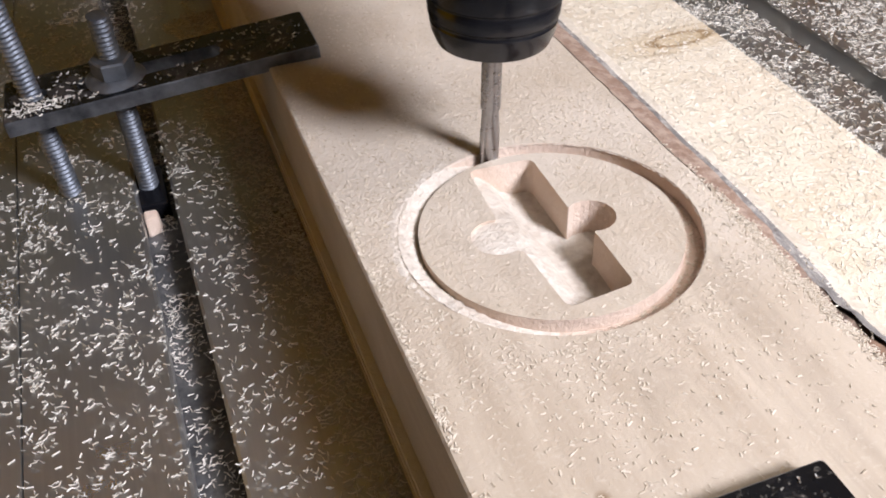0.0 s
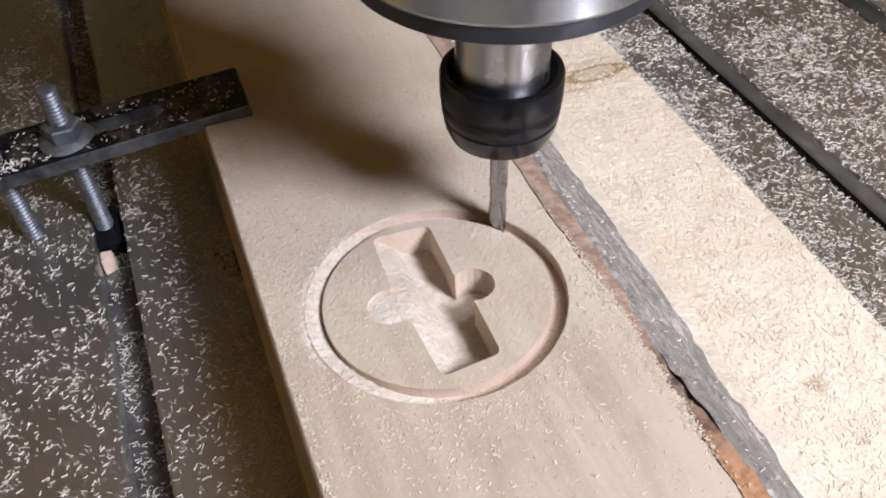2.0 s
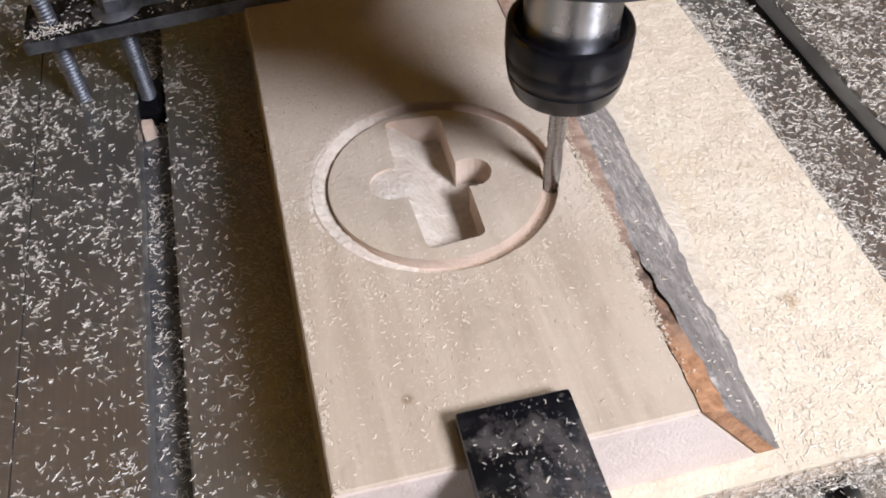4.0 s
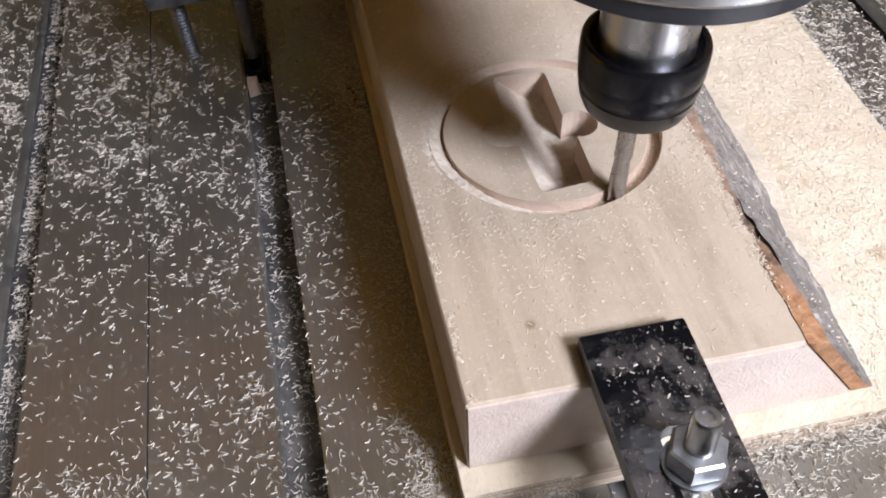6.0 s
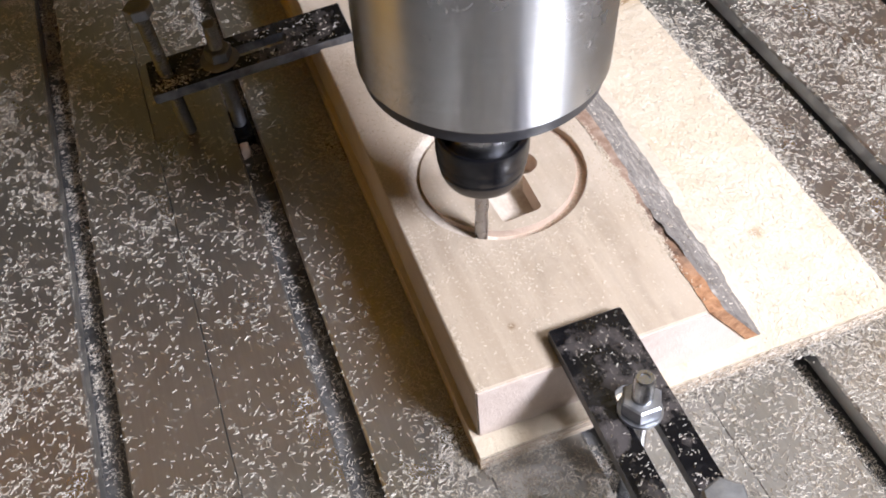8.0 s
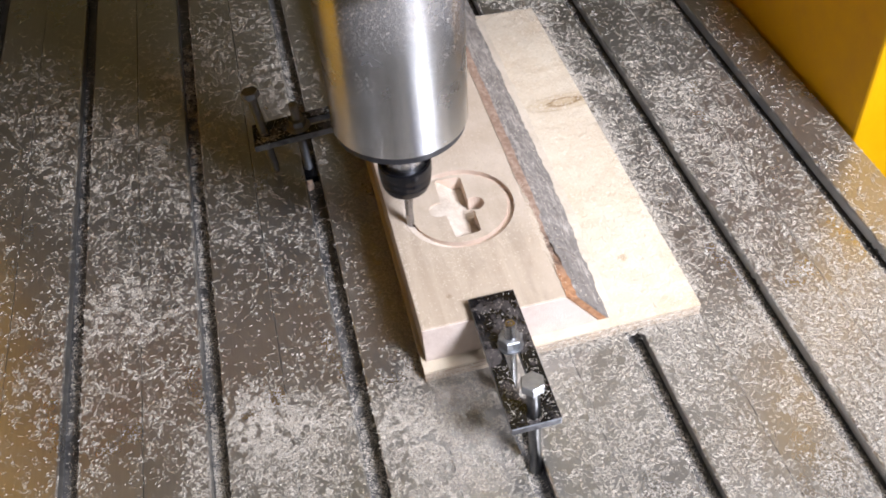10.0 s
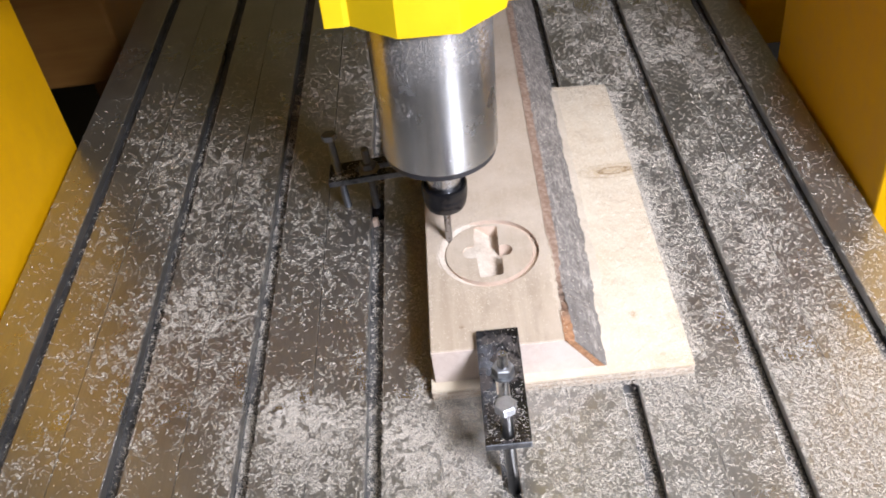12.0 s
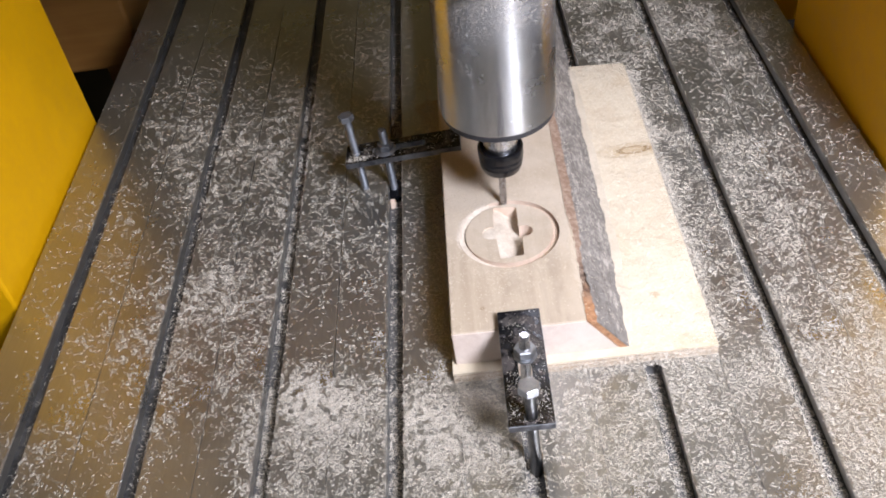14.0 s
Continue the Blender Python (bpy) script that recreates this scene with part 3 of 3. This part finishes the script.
    face = [(0.0506, SLAB_Y0 - 0.0010, BOARD_TOP + 0.0004), (edge_x(SLAB_Y0) + 0.0236, SLAB_Y0 - 0.0020, BOARD_TOP + 0.0004), (edge_x(SLAB_Y0) - 0.0004, SLAB_Y0 - 0.0015, SLAB_TOP - 0.0009),
            (0.0506, SLAB_Y0 - 0.0006, SLAB_TOP - 0.0009)]
    front = [bm.verts.new((x, y - 0.0008, z)) for x, y, z in face]
    back = [bm.verts.new((x, y + 0.001, z)) for x, y, z in face]
    skirt(bm, front, back)
    bm.faces.new(front)
    bm.faces.new(back[::-1])
    bmesh.ops.recalc_face_normals(bm, faces=bm.faces)
    part("end_grain", bm, END_GRAIN, s, "pale sawn end grain").location = (0, 0, -BOARD_TOP)
    bm, rows = bmesh.new(), []
    for i in range(201):
        y = SLAB_Y0 + 0.004 + 0.39 * i / 200
        foot = edge_x(y) + cambium(y) + 0.0016 + (SLAB_TOP - BOARD_TOP) * flare(y)
        high = 0.0042 * min(1.0, i / 12) * (0.8 + 0.5 * noise.noise((y * 40, 1.1, 3.0)) + 0.3 * noise.noise((y * 160, 1.1, 3.0)))
        wide = 0.004 + 0.5 * high
        rows.append([bm.verts.new((foot - high * flare(y) * f0 + wide * f1, y, BOARD_TOP - 0.0003 + high * h)) for f0, f1, h in ((1.15, 0.0, 0.85), (1.0, 0.02, 1.0), (0.5, 0.2, 0.62), (0.1, 0.6, 0.25), (0.0, 1.0, 0.0))])
    for a, b in zip(rows, rows[1:]):
        for j in range(4):
            bm.faces.new((a[j], a[j + 1], b[j + 1], b[j]))
    part("dust_bank", bm, BOARD_DUST, s, "pale sawdust banked against the bark", True).location = (0, 0, -BOARD_TOP)
    layer(s, "inner_bark", INNER_BARK, lambda y: 0.0002, lambda y: cambium(y), 0.0, 0.0020, 0.0004, "rust-brown inner bark")
    layer(s, "bark", BARK, lambda y: cambium(y), lambda y: cambium(y) + 0.0016, 0.0026, 0.0030, 0.0006, "rough grey bark")
    return s


def cambium(y):
    hurt = math.exp(-((y - 0.074) / 0.024) ** 2)
    return 0.0060 - 0.0026 * hurt + (0.0004 + 0.0014 * hurt) * noise.noise((y * 90, 1.3, 5.0))


def layer(s, name, mat, inner, outer, drop0, drop1, rough, label):
    """A skin of bark down the slab's sloping side, inner to outer across."""
    bm, n, m = bmesh.new(), 260, 9
    rows = []
    for i in range(n + 1):
        y = SLAB_Y0 - 0.0022 + (SLAB_Y1 - SLAB_Y0) * (i / n) ** 1.2
        x0 = edge_x(y)
        ring = []
        wob = 0.0012 * noise.noise((y * 200, 0.5, 9.0)) if drop0 else 0.0045 * math.exp(-((y - 0.058) / 0.014) ** 2) * (0.7 + 0.7 * noise.noise((y * 150, 6.5, 2.0)))
        for off, drop in ((inner(y), drop0), (outer(y), drop1)):
            side = []
            for j in range(m + 1):
                f = j / m
                z = SLAB_TOP - 0.0002 - (drop + (wob if j < 2 else 0)) * (1 - f) - (SLAB_TOP - BOARD_TOP - 0.0004) * f
                run = (SLAB_TOP - z) * flare(y)
                bump = rough * noise.noise((y * 120, f * 9, 2.0)) + 0.5 * rough * noise.noise((y * 420, f * 30, 4.0)) if off == outer(y) else 0.0
                side.append((x0 + off + run + bump, y, z))
            ring.append(side)
        rows.append([bm.verts.new(p) for p in ring[0] + ring[1][::-1]])
    for a, b in zip(rows, rows[1:]):
        skirt(bm, a, b)
    bm.faces.new(rows[0])
    bm.faces.new(rows[-1][::-1])
    bmesh.ops.recalc_face_normals(bm, faces=bm.faces)
    part(name, bm, mat, s, label, True).location = (0, 0, -BOARD_TOP)


def threaded(r, z0, z1, pitch=0.00175, n=20, crest=0.0008):
    """A threaded rod."""
    bm = bmesh.new()
    steps = int((z1 - z0) / pitch * 4)
    rings = []
    for k in range(steps + 1):
        z = z0 + (z1 - z0) * k / steps
        ring = []
        for i in range(n):
            ph = ((z - z0) / pitch - i / n) % 1.0
            rr = r - crest * abs(2 * ph - 1)
            if k in (0, steps):
                rr = r - 1.6 * crest
            ring.append(bm.verts.new((rr * math.cos(2 * math.pi * i / n), rr * math.sin(2 * math.pi * i / n), z)))
        rings.append(ring)
    for a, b in zip(rings, rings[1:]):
        skirt(bm, a, b)
    bm.faces.new(rings[0][::-1])
    bm.faces.new(rings[-1])
    return bm


def hex_prism(flat, z0, z1, chamfer=0.0008):
    r = flat / math.sqrt(3)
    bm = bmesh.new()
    rings = [[bm.verts.new((q * math.cos(math.pi / 3 * i), q * math.sin(math.pi / 3 * i), z)) for i in range(6)]
             for q, z in ((r - chamfer, z0), (r, z0 + chamfer * 0.7), (r, z1 - chamfer * 0.7), (r - chamfer, z1))]
    for a, b in zip(rings, rings[1:]):
        skirt(bm, a, b)
    bm.faces.new(rings[0][::-1])
    bm.faces.new(rings[-1])
    return bm


def strap(name, at, turn, dip, length, width, slot, holes, label):
    """A black clamping bar lying along its own x, its origin under its middle."""
    c = thing(name, at, label, "clamp", "clamping bars on the bed")
    c.rotation_euler = (0, radians(dip), radians(turn))
    hx, hy = length / 2, width / 2
    out = rounded([(-hx, -hy, 0.001), (hx, -hy, 0.001), (hx, hy, 0.001), (-hx, hy, 0.001)], 4)
    cut = rounded([(slot[0], -0.0047, 0.0046), (slot[1], -0.0047, 0.0046), (slot[1], 0.0047, 0.0046), (slot[0], 0.0047, 0.0046)], 8)
    part("bar", plate(out, [cut] + [circle(h, 0, 0.0046) for h in holes], 0.0, 0.0056, 0.0005), BLACK_STEEL, c)
    bar = c.children[0]
    bar.data.materials.append(CUT_STEEL)
    for f in bar.data.polygons:
        f.material_index = int(abs(f.normal.z) < 0.9)
    return c


def put(ob, x, y, z=0.0):
    ob.location = (x, y, z)
    return ob


def near_clamp():
    c = strap("clamp_bar", (0.1015, -0.0295, SLAB_TOP + 0.0002), 89.5, 0.0, 0.107, 0.032, (-0.034, 0.020), (-0.0460,), "scuffed black steel clamping bar holding the slab's sawn end")
    zl = SLAB_TOP + 0.0002
    stud = thing("clamp_stud", (0.1008, -0.0262, 0), "bright zinc stud with a nut through the slotted bar", "stud", "studs in the bed grooves")
    stud.rotation_euler = (radians(-5.5), radians(2.2), 0)
    part("rod", lathe([(0.0034, -0.0130), (0.004, -0.0125), (0.004, 0.0700), (0.0033, 0.0712), (0.0018, 0.0712), (0.0016, 0.0706)], 28), BRIGHT_ROD, stud, "", True)
    part("washer", lathe([(0.0042, zl + 0.0052), (0.0084, zl + 0.0052), (0.0086, zl + 0.0068), (0.0042, zl + 0.0072)], 32, close=False), ZINC, stud, "", True)
    part("nut", hex_prism(0.014, zl + 0.0072, zl + 0.0140), ZINC, stud)
    screw = thing("jack_screw", (0.1015, -0.0772, 0), "bright hex-headed bolt standing through the bar's rear end", "bolt", "bolts propping the bars")
    screw.rotation_euler = (radians(-3), 0, 0)
    part("rod", lathe([(0.0028, -0.0130), (0.004, -0.0110), (0.004, 0.0755)], 28), OILED, screw, "", True)
    head = part("head", hex_prism(0.0135, 0.0755, 0.0820), ZINC, screw)
    head.rotation_euler = (0, 0, 0.3)
    return c


def far_clamp():
    strap("clamp_bar", (0.0150, 0.2570, 0.0414), -0.8, -3.4, 0.111, 0.030, (-0.030, 0.022), (-0.0450,), "dusty black steel clamping bar reaching onto the slab's long edge")
    zl = 0.0402
    stud = thing("clamp_stud", (-0.0016, 0.2590, 0), "dull threaded stud with a flanged nut through the slotted bar", "stud", "studs in the bed grooves")
    stud.rotation_euler = (radians(5.0), 0, 0)
    part("rod", threaded(0.0040, -0.0125, 0.0720), DULL_ZINC, stud, "threaded rod", True)
    part("flange", lathe([(0.0042, zl + 0.0050), (0.0102, zl + 0.0050), (0.0107, zl + 0.0066), (0.0082, zl + 0.0085), (0.0042, zl + 0.0092)], 36, close=False), DULL_ZINC, stud, "", True)
    part("nut", hex_prism(0.013, zl + 0.0085, zl + 0.0152), DULL_ZINC, stud)
    screw = thing("jack_screw", (-0.0296, 0.2590, 0.0008), "dull hex-headed bolt propping the bar on the bed", "bolt", "bolts propping the bars")
    screw.rotation_euler = (radians(-1.5), radians(-2.5), 0)
    part("rod", threaded(0.0040, 0.0, 0.0800), DULL_ZINC, screw, "threaded rod", True)
    part("head", hex_prism(0.013, 0.0800, 0.0860), DULL_ZINC, screw)
    part("slot_nut", box(-0.0058, 0.0058, -0.012, 0.012, -0.0131, -0.004, 0.0008), NUT_BLACK, stud, "black nut block in the groove")


def offcut():
    """A pale wedge of wood dropped into the bed's groove."""
    chip = thing("wood_chip", (-0.0025, 0.2400, -0.0131), "small pale wedge of wood lying in the bed groove", "wood chip")
    bm = bmesh.new()
    foot = [bm.verts.new(p) for p in ((-0.0042, -0.0050, 0), (0.0020, -0.0020, 0), (0.0030, 0.0050, 0), (-0.0042, 0.0052, 0))]
    top = [bm.verts.new(p) for p in ((-0.0042, -0.0035, 0.0150), (0.0012, 0.0, 0.0158), (0.0022, 0.0050, 0.0175), (-0.0042, 0.0052, 0.0180))]
    skirt(bm, foot, top)
    bm.faces.new(foot[::-1])
    bm.faces.new(top)
    for v in bm.verts:
        v.co.x, v.co.y, v.co.z = v.co.x * 0.8, v.co.y * 0.62, v.co.z * 0.5
    bmesh.ops.bevel(bm, geom=bm.edges[:], offset=0.0005, segments=2, affect="EDGES")
    bmesh.ops.recalc_face_normals(bm, faces=bm.faces)
    part("wedge", bm, CUT, chip)


board()
slab()
offcut()
near_clamp()
far_clamp()

# ---- shavings ----
RNG = np.random.default_rng(7)


def shavings(name, spots, label, length=(0.0009, 0.0030), width=(0.00016, 0.00036), curl=0.0010, thick=0.0004, mat=CHIPS):
    """Curled slivers, each a bent prism of its own, joined as one heap."""
    n = len(spots)
    spots = np.asarray(spots)
    ln = RNG.uniform(*length, n) * RNG.uniform(0.6, 1.0, n)
    wd = RNG.uniform(*width, n)
    ang = RNG.uniform(0, 2 * math.pi, n)
    bend = RNG.normal(0, 0.9, n)
    lift = RNG.uniform(0.0, curl, n) * (RNG.random(n) < 0.5)
    verts = np.zeros((n, 9, 3))
    for k, f in enumerate((-0.5, 0.0, 0.5)):
        a = ang + bend * f
        cx = spots[:, 0] + ln * f * np.cos(ang) + ln * 0.18 * bend * (f * f) * -np.sin(ang)
        cy = spots[:, 1] + ln * f * np.sin(ang) + ln * 0.18 * bend * (f * f) * np.cos(ang)
        cz = spots[:, 2] + lift * (0.2 + abs(f) * 1.6)
        for q, (s, up) in enumerate(((-0.5, 0.0001), (0.0, thick), (0.5, 0.0001))):
            verts[:, k * 3 + q, 0] = cx - np.sin(a) * wd * s
            verts[:, k * 3 + q, 1] = cy + np.cos(a) * wd * s
            verts[:, k * 3 + q, 2] = cz + up
    quads = np.array([(0, 3, 4, 1), (1, 4, 5, 2), (0, 2, 5, 3), (3, 5, 8, 6), (3, 6, 7, 4), (4, 7, 8, 5)])
    faces = (quads[None] + 9 * np.arange(n)[:, None, None]).reshape(-1, 4)
    mesh = bpy.data.meshes.new(name)
    mesh.from_pydata(verts.reshape(-1, 3).tolist(), [], faces.tolist())
    mesh.materials.append(mat)
    return tagged(new(name, mesh), label, "shavings", kind="stuff")


def bed_amount(x, y):
    """How thickly the shavings lie on the bed, 0 to 1."""
    y = (y - 0.004) / 1.12
    broad = 0.55 + 0.8 * noise.noise((x * 14, y * 8, 1.0))
    clump = min(1.0, max(0.35 if x > 0.2 else 0.12, 0.5 + 1.2 * noise.noise((x * 120, y * 120, 3.0))))
    clump *= min(1.35, max(0.3, 0.85 + 1.25 * noise.noise((x * 40, y * 34, 5.0))))
    if x > 0.05:
        place = min(1.0, max(0.25, (0.85 - y) / 0.4)) * min(1.0, max(0.3, (0.46 - x) / 0.12))
        place *= 1.0 + 0.9 * min(1.0, max(0.0, (x - 0.24) / 0.08))
        if y < 0.0:
            place *= 5.0
    else:
        place = 0.6 * min(1.0, max(0.05, (x + 0.37) / 0.14)) * min(1.0, max(0.10, (0.60 - y - 0.5 * max(0.0, -x - 0.1)) / 0.20))
        place *= (0.8 if x < -0.12 else 1.1) if y < 0.12 else 1.0 + 0.5 * min(1.0, max(0.0, (y - 0.16) / 0.1))
        if y < 0.01 and x > -0.12:
            place *= 3.0
        elif y < 0.01:
            place *= 1.6
        elif y < 0.12 and x > -0.12:
            place *= 0.8
    heap = math.exp(-((x + 0.065) ** 2 + (y + 0.025) ** 2) / 0.0014) + 0.9 * math.exp(-((x - 0.035) ** 2 + (y + 0.05) ** 2) / 0.002)
    heap += 0.6 * math.exp(-((x + 0.16) ** 2 + (y - 0.1) ** 2) / 0.004)
    return min(1.0, max(0.08, broad)) * clump * place + 1.0 * heap * clump


def spread():
    out = []
    while len(out) < 192000:
        x, y = RNG.uniform(-0.35, 0.45), RNG.uniform(-0.28, 0.9)
        if RNG.random() > bed_amount(x, y):
            continue
        if 0.046 < x < 0.2525 and 0.0 < y < 0.42 or 0.04 < x < 0.18 and y > 0.3:
            continue
        off = abs((x + 0.35) % 0.1 - 0.05)
        if off < 0.0062:
            out.append((x, y, -0.0130))
        else:
            out.append((x, y, 0.0))
    for hx, hy, sx, sy, many in ((-0.075, 0.0, 0.014, 0.015, 4200), (-0.045, -0.012, 0.013, 0.012, 2600), (0.025, -0.03, 0.015, 0.016, 3800), (0.045, -0.055, 0.022, 0.02, 3600), (0.07, -0.03, 0.02, 0.014, 2200),
                                 (-0.16, 0.12, 0.018, 0.03, 1200), (-0.02, 0.27, 0.02, 0.02, 300), (0.30, 0.18, 0.03, 0.05, 1500), (0.36, 0.02, 0.03, 0.05, 1500)):
        for k in range(many):
            x, y = RNG.normal(hx, sx), 0.004 + 1.12 * RNG.normal(hy, sy)
            off = abs((x + 0.35) % 0.1 - 0.05)
            if noise.noise((x * 130, y * 130, 6.0)) > -0.12 and off > 0.0075 and not (0.046 < x < 0.255 and y > -0.002) and x < 0.44:
                out.append((x, y, abs(RNG.normal(0, 0.0004))))
    for k in range(30000):
        x = 0.1 * int(RNG.choice((-3, -2, -1, -1, -1, 0, 0, 1, 2, 3, 4))) + RNG.uniform(-0.0060, 0.0050)
        y = RNG.uniform(-0.22, 0.5)
        if RNG.random() < 2.2 * bed_amount(x, y) and not (0.046 < x < 0.2525 and 0.0 < y < 0.42):
            out.append((x, y, -0.0130 + abs(RNG.normal(0, 0.0008))))
    for k in range(9000):
        x = 0.1 * int(RNG.integers(-3, 5)) + (0.0067 + RNG.uniform(-0.0003, 0.0006)) * (1 if RNG.random() < 0.4 else -1)
        y = RNG.uniform(-0.22, 0.6)
        if RNG.random() < 2.0 * bed_amount(x, y) and not (0.046 < x < 0.2525 and 0.0 < y < 0.42):
            out.append((x, y, -0.0011))
    for k in range(4500):
        y, d = RNG.uniform(0.02, 0.41), abs(RNG.normal(0, 0.006))
        lean = max(0.0, 1.0 - d / 0.009) * max(0.0, 0.55 + 0.9 * noise.noise((y * 45, 2.0, 7.0)))
        out.append((0.2512 + 0.006 * y + d, y, 0.0095 * lean * RNG.random()))
    for k in range(6500):
        y = RNG.uniform(0.0, 0.40)
        out.append((0.0468 - abs(RNG.normal(0, 0.009)), y, 0.0))
    for k in range(2600):
        x, h = RNG.uniform(0.048, 0.250), RNG.random() ** 2
        if not 0.083 < x < 0.121:
            out.append((x, 0.0015 - (1 - h) * abs(RNG.normal(0.002, 0.0025)), 0.0105 * h))
    shavings("bed_shavings", out, "pale curled wood shavings strewn over the bed")
    out = []
    while len(out) < 6500:
        x, y = RNG.uniform(0.150, 0.253), RNG.uniform(0.004, 0.410)
        if x - 0.005 < edge_x(y) + 0.024 or x > 0.2496 + 0.006 * y:
            continue
        out.append((x, y, BOARD_TOP))
    shavings("board_shavings", out, "fine pale shavings covering the plywood board", (0.0008, 0.0030), (0.00025, 0.0006), 0.0002, 0.00026, PALE_DUST)
    out = []
    while len(out) < 10500:
        x, y = RNG.uniform(0.051, 0.155), RNG.uniform(0.014, 0.62)
        r = math.hypot(x - RING_X, y - RING_Y)
        if RING_R - 0.0034 < r < RING_R + 0.0034 or x > edge_x(y) - 0.001:
            continue
        if r < RING_R and (0.080 < x < 0.124 and 0.110 < y < 0.131 or 0.091 < x < 0.115 and 0.087 < y < 0.155):
            continue
        if RNG.random() > 0.16 + 0.9 * max(0.0, noise.noise((x * 30, y * 20, 8.0))) + (0.4 if y > 0.14 else 0.0):
            continue
        out.append((x, y, SLAB_TOP))
    for k in range(900):
        a, r = RNG.uniform(0, 2 * math.pi), RING_R + RNG.uniform(-0.0024, 0.0024)
        out.append((RING_X + r * math.cos(a), RING_Y + r * math.sin(a), GROOVE_Z))
    for k in range(700):
        if k % 2:
            out.append((RNG.uniform(0.095, 0.112), RNG.uniform(0.090, 0.150), POCKET_Z))
        else:
            out.append((RNG.uniform(0.084, 0.121), RNG.uniform(0.114, 0.126), POCKET_Z))
    for k in range(3600):
        a, r = RNG.uniform(0, 2 * math.pi), RING_R + 0.0036 + abs(RNG.normal(0, 0.016))
        x, y = RING_X + r * math.cos(a), RING_Y + r * math.sin(a)
        lump = noise.noise((x * 170, y * 170, 9.0))
        if lump > 0.12 and 0.0505 < x < edge_x(y) - 0.001:
            out.append((x, y, SLAB_TOP))
    for k in range(1700):
        y = RNG.uniform(0.012, 0.42)
        if noise.noise((y * 70, 1.0, 4.0)) > -0.1:
            out.append((0.0512 + abs(RNG.normal(0, 0.0012)), y, SLAB_TOP + 0.0001))
    shavings("slab_shavings", out, "fine pale shavings and dust on the slab", (0.0005, 0.0018), (0.0003, 0.0007), 0.0001, 0.00022, FRESH)

    out = []
    for k in range(720):
        u, v = RNG.uniform(-0.047, 0.047), RNG.uniform(-0.0145, 0.0145)
        if u < -0.005 or RNG.random() < 0.22:
            if not (-0.034 < u < 0.018 and abs(v) < 0.005):
                out.append((0.1015 - v, -0.0295 + u * 1.1, SLAB_TOP + 0.0058))
    shavings("bar_shavings", out, "pale shavings lying on the scuffed black bar", (0.0005, 0.0019), (0.00016, 0.0004))
    out = []
    for k in range(210):
        u, v = RNG.uniform(-0.052, 0.052), RNG.uniform(-0.013, 0.013)
        if not (-0.028 < u < 0.020 and abs(v) < 0.005):
            out.append((0.0150 + u, 0.2570 + v - 0.014 * u, 0.0470 + 0.0594 * u))
    for k in range(140):
        x = RNG.normal(-0.028, 0.006)
        out.append((x, RNG.normal(0.249, 0.003), 0.0470 + 0.0594 * (x - 0.015)))
    shavings("bar_shavings", out, "pale shavings lying on the dusty black bar", (0.0007, 0.0024), (0.0002, 0.0005))
    out = []
    for k in range(420):
        y = RNG.uniform(0.01, 0.55)
        f = RNG.random() ** 2.2
        z = SLAB_TOP - 0.003 - f * 0.029
        out.append((edge_x(y) + cambium(y) + 0.0018 + (SLAB_TOP - z) * flare(y), y, z))
    shavings("bark_shavings", out, "pale shavings caught on the rough bark", (0.0005, 0.0017), (0.00015, 0.0004), 0.0003, 0.0004, PALE_DUST)
    out = []
    for k in range(3600):
        y = 0.080 + RNG.normal(0, 0.019)
        out.append((edge_x(y) + 0.0012 * noise.noise((y * 160, 4.0, 1.0)) + RNG.normal(0.0004, 0.0010), y, SLAB_TOP - 0.0002))
    shavings("rim_shavings", out, "pale dust fluffed along the slab's torn rim", (0.0004, 0.0011), (0.0003, 0.0006), 0.0002, 0.0003, FRESH)


spread()


# ---- what moves ----
def motions():
    turns = ((0, 93.0), (0.5, 79.5), (1.5, 51.5), (2, 37.5), (2.5, 24.0), (5, -41.5), (5.5, -55.0), (6.5, -82.5), (7.5, -108.5), (8.5, -137.5), (9, -151.0), (11.5, -201.0),
             (12, -213.0), (12.5, -226.0), (13, -240.0), (14, -268.0))
    head, frame_rows = [], []
    for k in range(29):
        t = k * 0.5
        a = radians(float(np.interp(t, [q[0] for q in turns], [q[1] for q in turns])))
        x, y = RING_X + RING_R * math.cos(a), RING_Y + RING_R * math.sin(a)
        head.append((t, pose(x - 0.0014, y, 0, 0, 2.0, 0)))
        frame_rows.append((t, pose(0, y - 0.150, 0)))
    walk(SPINDLE, head)
    walk(GANTRY, frame_rows)


motions()
